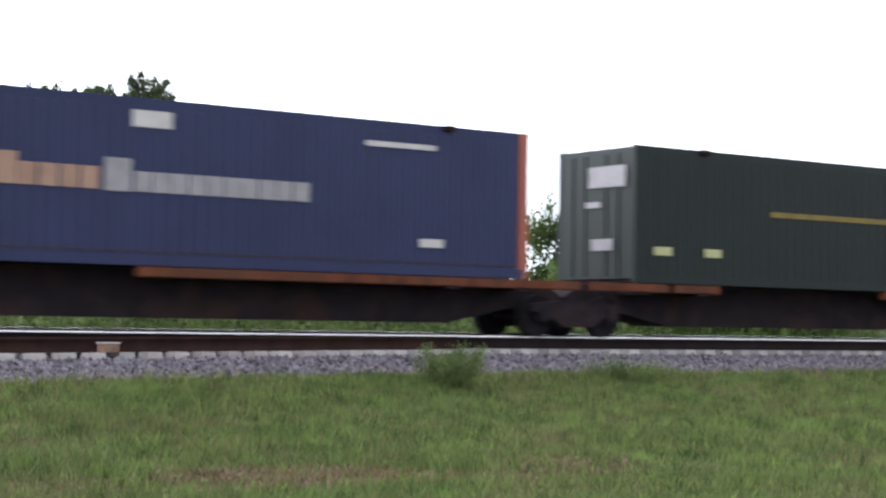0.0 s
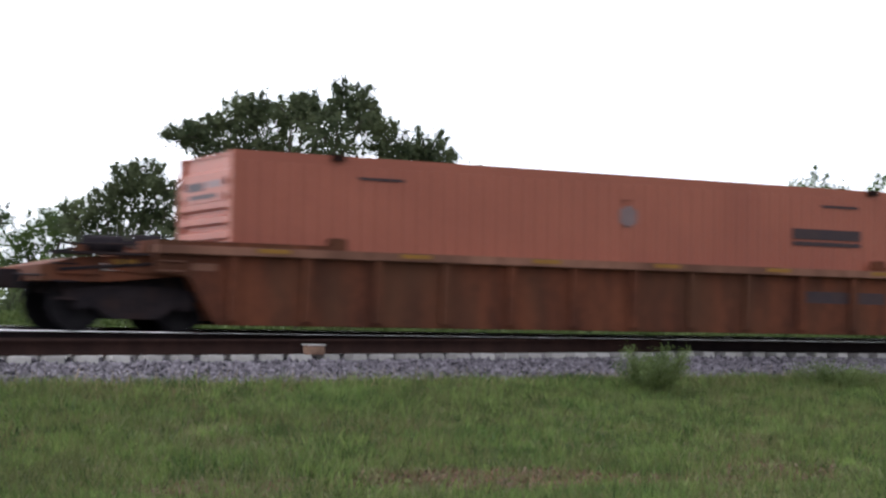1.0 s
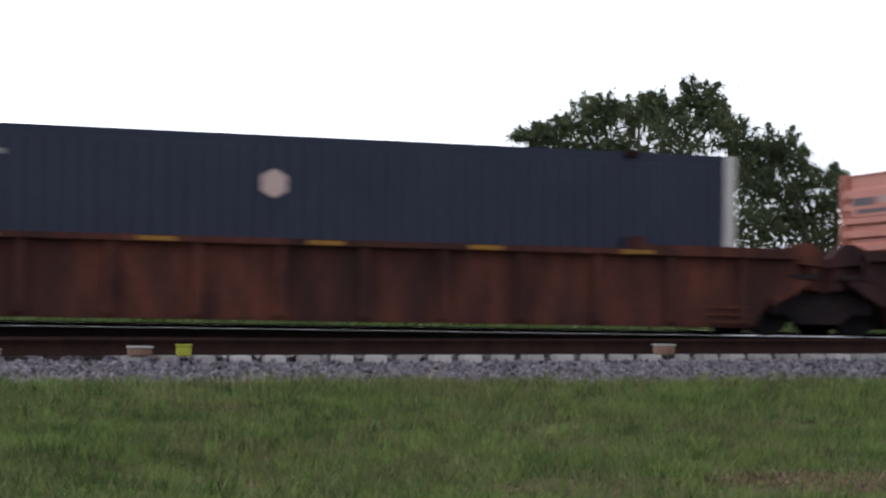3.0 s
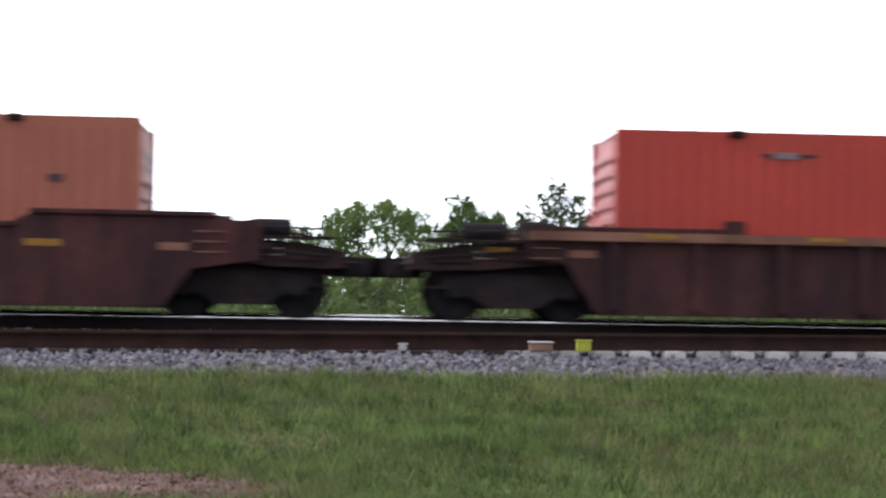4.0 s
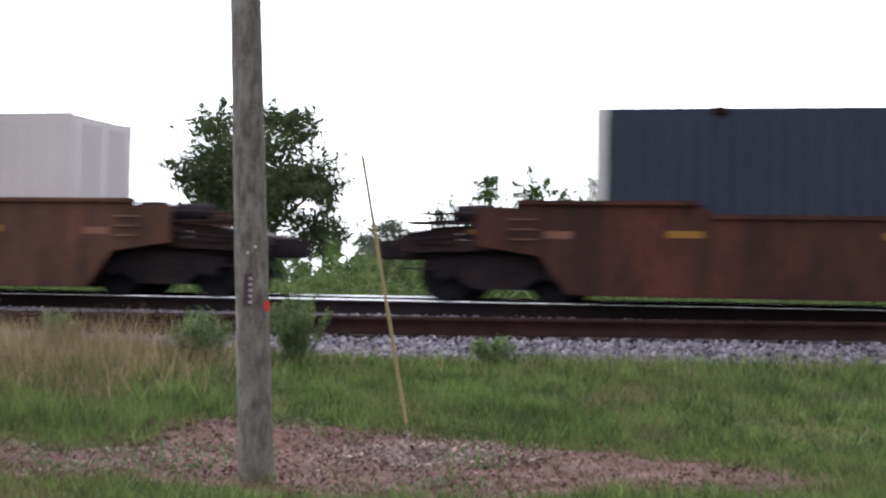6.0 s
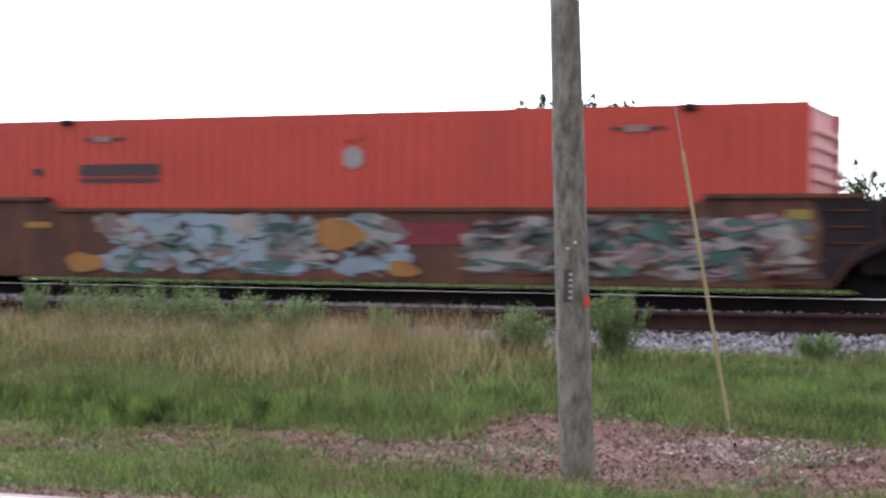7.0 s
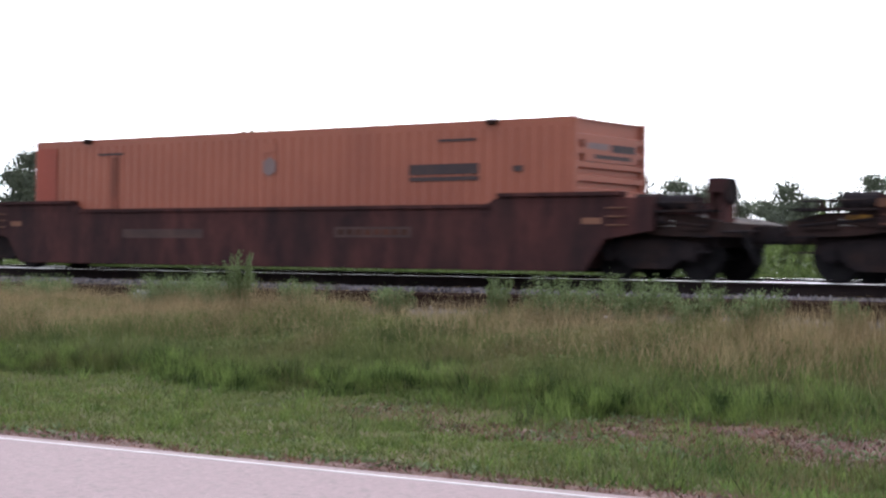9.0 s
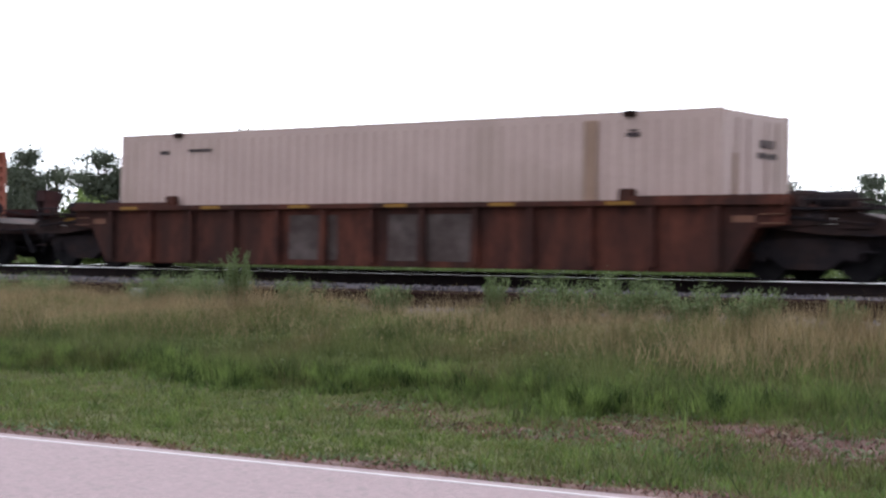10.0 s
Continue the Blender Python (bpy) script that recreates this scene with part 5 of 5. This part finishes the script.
# small broad leaves among the blades, and seed heads over the tall grass
x, y = scatter(120000, -40, 34, lambda x, y: (1 - bare(x, y)) * (0.25 + 0.75 * patchy(x, y, 1.9)))
c = np.stack([x, y, ground_z(x, y) + rng.uniform(0.04, 0.13, len(x))], -1)
v, f = leaves_at(c, 0.016, len(x))
tagged(mesh_of("clover", v, f, G_LUSH), "small clover-like leaves among the grass", "weed", kind="stuff")
x, y = scatter(150000, -44, -6, lambda x, y: tall(x, y) * np.clip((y - 16.2) / 2.2, 0.1, 1) * (0.3 + 0.7 * patchy(x, y, 0.6)))
c = np.stack([x, y, ground_z(x, y) + rng.uniform(0.28, 0.6, len(x))], -1)
v, f = leaves_at(c, 0.012, len(x))
tagged(mesh_of("seed_heads", v, f, G_DRY), "straw-coloured seed heads over the tall grass", "grass", kind="stuff")
x, y = scatter(260000, -40, -7, lambda x, y: tall(x, y) * (0.1 + 0.9 * patchy(x, y, 1.6) ** 2))
c = np.stack([x, y, ground_z(x, y) + rng.uniform(0.05, 0.36, len(x)) * (0.5 + 0.7 * patchy(x, y, 1.9))], -1)
v, f = leaves_at(c, 0.024, len(x))
tagged(mesh_of("leafy_weeds", v, f, G_TALL), "small leafy weeds among the tall grass", "weed", kind="stuff")
# litter of dead leaves and crumbs of soil where the ground is worn
x, y = scatter(200000, -24, 17, lambda x, y: np.clip(bare(x, y) * 1.2, 0, 1) * (0.15 + 0.85 * patchy(x, y, 4.7)) * 0.8)
c = np.stack([x, y, ground_z(x, y) + rng.uniform(0.01, 0.05, len(x))], -1)
v, f = leaves_at(c, 0.026, len(x))
tagged(mesh_of("leaf_litter", v, f, leaf_mat("dead_leaf_litter", (0.025, 0.014, 0.011), (0.2, 0.125, 0.1), 0.0, (0.06, 0.034, 0.026), 1.2, 5.0)), "dead brown leaf litter on worn soil", "litter", kind="stuff")
# tufts that stand out of the short grass
k = 13500
x, y = scatter(k, -40, 34, lambda x, y: (1 - 0.97 * bare(x, y)) * (1 - 0.93 * mown(x, y)) * (0.3 + 0.7 * patchy(x, y, 2.1)))
hh = np.repeat(rng.uniform(0.1, 0.27, len(x)), 16)
x, y = np.repeat(x, 16) + rng.normal(0, 0.07, len(x) * 16), np.repeat(y, 16) + rng.normal(0, 0.07, len(x) * 16)
n = len(x)
blades("grass_tufts", "taller green tufts in the verge", n, x, y, hh * rng.uniform(0.6, 1.1, n), rng.uniform(0.01, 0.018, n), G_TUFT, 0.9)
x = np.repeat(rng.uniform(-40, -8, 900), 40)
edge = 15.95 + 0.25 * np.sin(x * 1.3) + 0.15 * np.sin(x * 3.7) + np.repeat(rng.normal(0.15, 0.22, 900), 40)
hh = np.repeat(rng.uniform(0.16, 0.42, 900), 40)
x, y = x + rng.normal(0, 0.09, len(x)), edge + rng.normal(0, 0.08, len(x))
n = len(x)
blades("tall_grass_fringe", "dark green tussocks along the edge of the tall grass", n, x, y, hh * rng.uniform(0.5, 1.1, n), rng.uniform(0.01, 0.018, n), G_TUFT, 0.8)
# behind the tracks
n = 120000
x, y = rng.uniform(-75, 75, n), rng.uniform(33.2, 37.5, n)
blades("far_grass", "tall green grass behind the tracks", n, x, y, rng.uniform(0.35, 0.95, n), rng.uniform(0.02, 0.04, n), G_LUSH, 0.5)


def weed(name, label, x, y, w, h, seed_leaves=700, material=None):
    seed_leaves *= 8
    z = float(ground_z(x, y))
    thing = tagged(new(name), label, "weed", group="weeds by the tracks")
    thing.matrix_basis = pose(x, y, z)
    bm = bmesh.new()
    tips = []
    for k in range(22):
        a, r = random.uniform(0, 6.28), random.uniform(0.1, 0.5) * w
        q = Vector((r * math.cos(a), r * math.sin(a), h * random.uniform(0.55, 1.0)))
        tube((q.x * 0.25, q.y * 0.25, -0.05), q, 0.008, 0.004, 5, bm)
        tips.append(q)
    tagged(part("stalk", bm, M_STEMS, thing), kind="stuff")
    t = np.array([tips[i] for i in rng.integers(0, len(tips), seed_leaves)])
    f = rng.uniform(0.25, 1.0, (seed_leaves, 1))
    c = t * np.concatenate([0.25 + 0.75 * f, 0.25 + 0.75 * f, f], 1) + rng.normal(0, 0.045 * max(w, 0.5), (seed_leaves, 3))
    c[:, 2] = np.maximum(c[:, 2], 0.02)
    v, fc = leaves_at(c, 0.018, seed_leaves)
    mesh_of("foliage", v, fc, material or G_WEED, thing)
    return thing


M_STEMS = mat("green_stems", (0.068, 0.0816, 0.0272), None, 5, 0.8)
weed("weed_bush", "green bush at the foot of the ballast", 16.2, 22.9, 1.4, 0.72, 1500, L_HEDGE)
weed("weed_bush", "low green weeds at the foot of the ballast", 21.0, 24.0, 1.8, 0.4, 900, L_HEDGE)
weed("weed_clump", "small dark weed clump on the ballast edge", -4.35, 21.0, 0.6, 0.32, 500)
weed("weed_bush", "leafy green bush behind the pole", -6.6, 20.3, 0.75, 0.82, 1100)
weed("weed_bush", "leafy green bush beside the siding", -7.8, 20.3, 1.0, 0.6, 1000)
for x, w, h in ((-20.5, 0.5, 0.98), (-21.2, 1.5, 0.62), (-22.3, 1.3, 0.5), (-19.3, 0.8, 0.5), (-15.25, 0.5, 0.6), (-14.1, 1.2, 0.64), (-13.0, 1.0, 0.66), (-12.0, 0.8, 0.6), (-11.1, 0.9, 0.52), (-17.4, 0.7, 0.42), (-25.5, 1.5, 0.4), (-9.9, 0.6, 0.4)):
    weed("weed_bush", "tall leafy weed among grass beside the siding", x, 20.45 + random.uniform(-0.15, 0.15), w * 1.15, h + 0.14, int(900 * max(w, 0.6)))

# low leafy weeds in the worn strip by the road
x, y = scatter(26000, -20, -3, lambda x, y: np.clip(bare(x, y) * 1.4, 0, 1) * (patchy(x, y, 2.3) > 0.55))
c = np.stack([x, y, ground_z(x, y) + rng.uniform(0.02, 0.07, len(x))], -1)
v, f = leaves_at(c, 0.035, len(x))
tagged(mesh_of("ground_weeds", v, f, leaf_mat("pale_weed_leaves", (0.07, 0.1, 0.042), (0.15, 0.185, 0.095))), "low pale green weeds in worn soil", "weed", kind="stuff")

# ---- trees behind the tracks ----
M_BARK = mat("dark_bark", (0.07, 0.055, 0.045), (0.11, 0.09, 0.075), 4, 0.95, fine=30, bump=0.6)
L_DARK = leaf_mat("dark_oak_leaves", (0.0375, 0.0525, 0.0263), (0.122, 0.145, 0.07), trans=0.3, tuft=0.9)
L_MID = leaf_mat("green_tree_leaves", (0.0312, 0.0575, 0.0137), (0.1, 0.144, 0.0375), trans=0.3, tuft=0.9)
# L_FAR: air haze over the far trees, put into a paler, greyer leaf colour
L_FAR = leaf_mat("haze_tinted_leaves", (0.069, 0.0828, 0.0644), (0.161, 0.182, 0.127), trans=0.3, tuft=0.7)
L_LIGHT = leaf_mat("light_willow_leaves", (0.09, 0.14, 0.036), (0.23, 0.295, 0.105), trans=0.35, tuft=0.9)


def place(az, el, d):
    a = radians(az)
    return np.array((-math.sin(a) * d, math.cos(a) * d, 1.65 + math.tan(radians(el)) * d))


def tree(label, d, lobes, leaf, size=0.13, dense=1.0, name="tree", sprays=7):
    """A tree d metres off. lobes: bearing and height angle of a bough's middle, half width and half height (all degrees)."""
    mid = sum(l[0] for l in lobes) / len(lobes)
    base = place(mid, 0, d)
    gz = float(ground_z(base[0], base[1]))
    thing = tagged(new(name), label, "tree", group="trees behind the railway")
    thing.matrix_basis = pose(base[0], base[1], gz)
    base[2] = gz
    per = d * math.tan(radians(1))
    top = max(place(l[0], l[1], d)[2] for l in lobes) - gz
    bm = bmesh.new()
    r = 0.05 + 0.022 * top
    fork = Vector((random.uniform(-0.2, 0.2), 0, top * 0.38))
    tube((0, 0, -0.2), fork, r, r * 0.7, 10, bm)
    cs, tips = [], []
    for az, el, rx, rz in lobes:
        c = place(az, el, d) - base
        c[1] += random.uniform(-1, 1) * rx * per * 0.8
        q = Vector(c)
        m = fork.lerp(q, 0.5) + Vector((random.uniform(-0.3, 0.3), random.uniform(-0.3, 0.3), random.uniform(0, 0.5)))
        tube(fork, m, r * 0.5, r * 0.32, 7, bm)
        tube(m, q, r * 0.32, r * 0.14, 6, bm)
        k = max(6, int(17 * rx * rz * per * per ** 0.5 * dense))
        for _ in range(k):                  # clumps in the bough's outer half, with twigs to them
            u = Vector((random.gauss(0, 1), random.gauss(0, 1), random.gauss(0, 1))).normalized() * random.uniform(0.3, 0.98)
            p = q + Vector((u.x * rx * per, u.y * rx * per * 0.8, u.z * rz * per))
            if p.z < 0.1:
                p.z = random.uniform(0.1, 0.5)
            cs.append(p)
            tube(q.lerp(p, 0.15), p, r * 0.08, r * 0.04, 4, bm)
        for _ in range(sprays):             # twigs that reach out of the bough, leafy to the tip
            a = random.uniform(-0.5, 3.64)
            u = Vector((math.cos(a) * rx * per, random.uniform(-0.3, 0.3) * rx * per, math.sin(a) * rz * per))
            p0, p1 = q + u * 0.7, q + u * random.uniform(1.1, 1.5) + Vector((0, 0, random.uniform(0.05, 0.4) * rz * per))
            if p0.z > 0.4:
                tube(q + u * 0.3, p1, r * 0.07, r * 0.02, 4, bm)
                tips.append((p0, p1))
    part("trunk", bm, M_BARK, thing, "dark trunk with limbs and twigs")
    cs = np.array(cs)
    per_clump = 95
    spread = 0.07 + 0.0028 * d
    c = np.repeat(cs, per_clump, 0) + rng.normal(0, spread, (len(cs) * per_clump, 3)) * (1.1, 1.1, 0.75)
    if tips:
        k = 85
        p0, p1 = (np.repeat(np.array([t[i] for t in tips]), k, 0) for i in (0, 1))
        w = rng.uniform(0, 1, (len(p0), 1))
        c = np.concatenate([c, p0 + (p1 - p0) * w + rng.normal(0, 1, p0.shape) * spread * (0.62 - 0.48 * w)])
    c[:, 2] = np.maximum(c[:, 2], 0.05)
    fill = []                               # broader leaves deep inside each bough
    for az, el, rx, rz in lobes:
        k = max(40, int(480 * rx * rz * per ** 1.5))
        fill.append(place(az, el, d) - base + np.clip(rng.normal(0, 0.36, (k, 3)), -0.7, 0.7) * (rx * per, rx * per * 0.8, rz * per))
    fill = np.concatenate(fill)
    fill[:, 2] = np.maximum(fill[:, 2], 0.05)
    v, f = leaves_at(c, size * 0.56, len(c))
    v2, f2 = leaves_at(fill, size * 0.8, len(fill))
    v, f = np.concatenate([v, v2]), np.concatenate([f, f2 + len(v)])
    mesh_of("crown", v, f, leaf, thing)
    return thing


tree("broad dark oak with an uneven open crown", 50, [
    (-19.9, 6.0, 0.55, 0.3), (-20.7, 5.9, 0.75, 0.5), (-21.8, 6.5, 0.7, 0.6), (-22.3, 6.8, 0.45, 0.5), (-23.3, 6.7, 0.6, 0.5), (-23.8, 6.9, 0.35, 0.45),
    (-24.6, 6.9, 0.55, 0.6), (-25.6, 7.3, 0.6, 0.6), (-25.9, 6.6, 0.5, 0.5), (-26.5, 5.9, 0.6, 0.5), (-24.6, 5.9, 1.2, 0.7), (-22.8, 5.7, 1.2, 0.7), (-21.2, 5.0, 0.9, 0.6),
    (-22.6, 4.5, 1.4, 0.8), (-24.8, 4.6, 1.4, 0.9), (-26.4, 4.7, 0.9, 0.8), (-21.2, 3.8, 1.0, 0.8), (-23.4, 3.3, 1.6, 0.9), (-25.6, 3.2, 1.6, 1.0), (-21.6, 2.3, 1.5, 1.0), (-24.2, 1.9, 1.9, 1.0), (-26.6, 1.8, 1.5, 1.0)], L_DARK, 0.12, 1.3, sprays=14)
tree("dark tree sloping down beside the oak", 51, [
    (-27.9, 5.7, 0.6, 0.6), (-28.5, 5.3, 0.5, 0.5), (-27.4, 4.9, 0.7, 0.8), (-28.5, 4.3, 0.9, 0.7), (-29.4, 4.7, 0.5, 0.35), (-29.7, 3.9, 0.6, 0.5), (-28.0, 3.4, 1.1, 0.9), (-29.6, 2.9, 0.9, 0.7),
    (-30.6, 2.7, 0.5, 0.4), (-31.0, 2.0, 0.6, 0.4), (-28.4, 2.0, 1.4, 0.9), (-30.2, 1.3, 1.3, 0.8), (-31.6, 1.1, 0.7, 0.5)], L_DARK, 0.12, 1.3, sprays=12)
tree("dark tree standing beside the broad oak", 54, [
    (-18.8, 4.6, 0.45, 0.5), (-18.1, 4.4, 0.5, 0.45), (-19.6, 4.2, 0.7, 0.6), (-17.4, 3.6, 0.5, 0.45), (-18.6, 3.5, 0.9, 0.7), (-20.0, 3.0, 0.9, 0.8), (-16.6, 3.1, 0.5, 0.5), (-17.5, 2.5, 1.0, 0.8), (-19.2, 1.9, 1.2, 0.9), (-17.4, 1.2, 1.3, 0.8)], L_DARK, 0.12, 1.3, sprays=12)
tree("bright green shrub in front of the oak", 44, [(-24.6, 2.9, 0.5, 0.5), (-25.4, 2.6, 0.5, 0.4), (-23.9, 2.5, 0.4, 0.4), (-24.8, 2.0, 1.0, 0.6), (-24.4, 1.2, 1.2, 0.7)], L_LIGHT, 0.09, 1.2)
tree("mid green tree in the hedge", 58, [(-16.2, 3.0, 0.9, 0.6), (-15.0, 2.6, 0.9, 0.6), (-16.3, 1.7, 1.2, 0.9), (-14.6, 1.4, 1.2, 0.9)], L_MID, 0.12)
tree("mid green tree in the hedge", 60, [(-13.6, 3.1, 0.7, 0.5), (-12.6, 2.4, 0.8, 0.6), (-13.3, 1.6, 1.1, 0.9), (-12.0, 1.2, 1.0, 0.8)], L_DARK, 0.12)
tree("round green tree far behind", 62, [(-40.6, 4.1, 1.2, 0.8), (-42.0, 3.9, 1.0, 0.8), (-39.4, 3.3, 1.0, 0.8), (-41.0, 2.4, 1.8, 1.0), (-43.2, 2.6, 1.2, 1.1), (-38.2, 3.1, 0.9, 0.8), (-38.6, 1.8, 1.2, 0.9), (-41.5, 1.0, 2.2, 0.9)], L_MID, 0.13)
tree("low green tree in the hedge", 60, [(-35.4, 2.0, 0.9, 0.6), (-36.5, 1.8, 0.8, 0.7), (-34.2, 1.5, 0.9, 0.6), (-35.2, 0.9, 1.6, 0.7)], L_MID, 0.12)
tree("low green tree in the hedge", 62, [(-32.6, 1.8, 0.9, 0.6), (-33.2, 1.0, 1.3, 0.7), (-45.5, 2.4, 1.4, 1.0), (-46.5, 1.2, 1.8, 0.9)], L_MID, 0.12)
tree("small dark tree behind the tracks", 48, [(-7.8, 3.3, 0.7, 0.6), (-8.9, 2.9, 0.7, 0.5), (-7.3, 2.3, 0.9, 0.7), (-9.0, 1.8, 1.0, 0.8), (-8.0, 1.0, 1.4, 0.8)], L_DARK, 0.11)
tree("thin scrubby green tree", 46, [(-4.6, 3.3, 0.35, 0.4), (-5.4, 2.7, 0.6, 0.5), (-4.4, 2.0, 0.7, 0.7), (-5.6, 1.4, 0.9, 0.7)], L_MID, 0.09, 0.8)
tree("scrubby light green shrub with thin tops", 44, [(-0.6, 2.6, 0.3, 0.4), (-1.3, 2.9, 0.25, 0.4), (-2.2, 3.0, 0.35, 0.4), (-3.2, 2.7, 0.4, 0.4), (-2.6, 2.3, 0.8, 0.4), (-0.9, 2.1, 0.8, 0.5), (-3.6, 2.0, 0.7, 0.5), (-0.4, 1.5, 0.9, 0.6), (-2.2, 1.4, 1.3, 0.7), (-3.6, 1.0, 1.1, 0.7)], L_LIGHT, 0.085, 1.2, sprays=12)
tree("scrubby green shrub behind the tracks", 45, [(0.6, 2.1, 0.5, 0.4), (1.4, 2.0, 0.6, 0.4), (2.4, 1.7, 0.8, 0.5), (1.6, 1.0, 1.4, 0.7), (-0.2, 0.8, 1.2, 0.6)], L_LIGHT, 0.09)
tree("green shrub with a thin leader", 45, [(-4.9, 2.7, 0.5, 0.4), (-5.6, 2.5, 0.5, 0.4), (-6.3, 2.2, 0.7, 0.5), (-5.0, 1.8, 1.0, 0.6), (-6.4, 1.3, 1.0, 0.7), (-5.0, 0.9, 1.1, 0.6)], L_MID, 0.09, 1.2, sprays=12)
tree("green shrub behind the tracks", 47, [(8.4, 2.8, 0.9, 0.6), (7.2, 2.5, 0.8, 0.6), (6.0, 2.6, 0.6, 0.5), (7.6, 1.6, 1.5, 0.8), (5.6, 1.4, 1.2, 0.8), (4.2, 1.8, 0.8, 0.6), (4.0, 0.9, 1.2, 0.7)], L_MID, 0.1)
tree("green shrub behind the tracks", 50, [(11.9, 3.2, 0.5, 0.4), (10.4, 3.3, 0.5, 0.5), (9.9, 2.6, 0.7, 0.6), (11.4, 2.4, 0.9, 0.7), (12.6, 1.9, 0.8, 0.8), (11.0, 1.2, 1.4, 0.8), (9.6, 1.8, 0.8, 0.7), (13.6, 1.2, 1.0, 0.8)], L_MID, 0.1)
tree("tall dark tree with a dense rounded crown", 60, [(20.9, 5.3, 0.8, 0.6), (19.2, 5.5, 0.8, 0.6), (18.0, 5.0, 0.7, 0.6), (20.4, 4.0, 1.3, 0.9), (18.2, 3.6, 1.2, 0.9), (17.2, 3.4, 0.7, 0.8), (21.6, 3.6, 0.8, 0.9), (19.6, 2.4, 1.8, 1.0), (17.4, 1.8, 1.2, 0.9), (21.4, 1.6, 1.2, 0.9), (19.4, 4.5, 1.2, 0.8), (19.0, 3.2, 1.6, 1.0), (20.6, 3.0, 1.2, 1.0)], L_DARK, 0.13, 1.8)
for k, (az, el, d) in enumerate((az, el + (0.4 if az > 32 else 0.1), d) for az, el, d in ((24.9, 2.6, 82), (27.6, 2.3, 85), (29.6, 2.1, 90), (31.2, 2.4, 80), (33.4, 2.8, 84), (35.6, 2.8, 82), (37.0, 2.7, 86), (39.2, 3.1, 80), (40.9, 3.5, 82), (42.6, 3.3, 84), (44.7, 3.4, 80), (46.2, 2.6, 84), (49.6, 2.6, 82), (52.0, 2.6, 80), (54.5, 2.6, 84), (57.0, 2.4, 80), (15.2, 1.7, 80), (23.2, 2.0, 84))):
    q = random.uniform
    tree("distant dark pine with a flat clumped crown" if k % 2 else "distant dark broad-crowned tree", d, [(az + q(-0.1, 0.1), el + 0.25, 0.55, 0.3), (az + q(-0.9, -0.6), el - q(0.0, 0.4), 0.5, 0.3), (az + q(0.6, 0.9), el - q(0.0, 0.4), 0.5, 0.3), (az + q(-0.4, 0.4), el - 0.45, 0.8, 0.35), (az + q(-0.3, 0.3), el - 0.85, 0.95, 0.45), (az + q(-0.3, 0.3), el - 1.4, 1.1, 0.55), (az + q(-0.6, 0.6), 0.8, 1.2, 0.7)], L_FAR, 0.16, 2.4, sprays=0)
for az, el, d, w in ((43.6, 2.7, 60, 1.2), (42.2, 2.3, 58, 1.1), (40.6, 2.4, 62, 1.0), (39.4, 2.6, 60, 1.0), (37.5, 2.3, 62, 1.2), (38.4, 2.5, 61, 1.0), (34.9, 2.2, 60, 1.0), (33.0, 1.5, 62, 1.0), (46.6, 1.5, 60, 1.2), (50.4, 1.3, 60, 1.2), (30.0, 1.3, 64, 1.2), (26.6, 1.2, 64, 1.4)):
    tree("light green willow-like shrub", d, [(az, el, w * 0.7, 0.6), (az + 0.6, el - 0.5, w * 0.7, 0.6), (az - 0.6, el - 0.6, w * 0.7, 0.6), (az, el - 1.1, w, 0.6), (az + 0.3, 0.4, w * 1.1, 0.6)], L_LIGHT, 0.13, 1.7)

# low hedge and the far woods
n = 130000
x = rng.uniform(-75, 75, n)
y = rng.uniform(38.5, 42.5, n)
c = np.stack([x, y, ground_z(x, y) + rng.uniform(0, 1, n) ** 1.2 * (1.3 + 1.2 * patchy(x, y, 0.8))], -1)
v, f = leaves_at(c, 0.1, n)
tagged(mesh_of("hedge", v, f, L_HEDGE), "low green scrub along the far side of the railway", "scrub", kind="stuff")
n = 84000
a = np.concatenate([rng.uniform(-48, -9.5, 56000), rng.uniform(-9.5, 23, 28000)])
d = rng.uniform(53, 64, n)
ra = np.radians(a)
c = np.stack([-np.sin(ra) * d, np.cos(ra) * d, ground_z(-np.sin(ra) * d, np.cos(ra) * d) + rng.uniform(0, 1, n) ** 0.9 * (np.where(a < -9.5, 2.5, 2.1) + 0.6 * np.sin(a * 2.7) + 0.5 * np.sin(a * 7.1))], -1)
v, f = leaves_at(c, 0.19, n)
tagged(mesh_of("undergrowth", v, f, L_MID), "dense green undergrowth beneath the trees", "scrub", kind="stuff")
n = 60000
a = rng.uniform(-1.15, 1.2, n)
d = rng.uniform(112, 135, n)
hh = 3.4 + 1.3 * np.sin(a * 37) * np.sin(a * 13 + 1) + 0.8 * np.sin(a * 91)
c = np.stack([np.sin(a) * d, np.cos(a) * d, 0.3 + rng.uniform(0, 1, n) ** 0.8 * hh], -1)
v, f = leaves_at(c, 0.3, n)
tagged(mesh_of("far_woods", v, f, L_DARK), "dark line of woods far behind the railway", "woods", kind="stuff")


def motions():
    for ob, x0, z in MOVING:
        walk(ob, [(t, pose(x0 + SPEED * t, MAIN_Y, RAIL_Z + z)) for t in (0.0, 2.5, 5.0, 7.5, 10.0)])


motions()
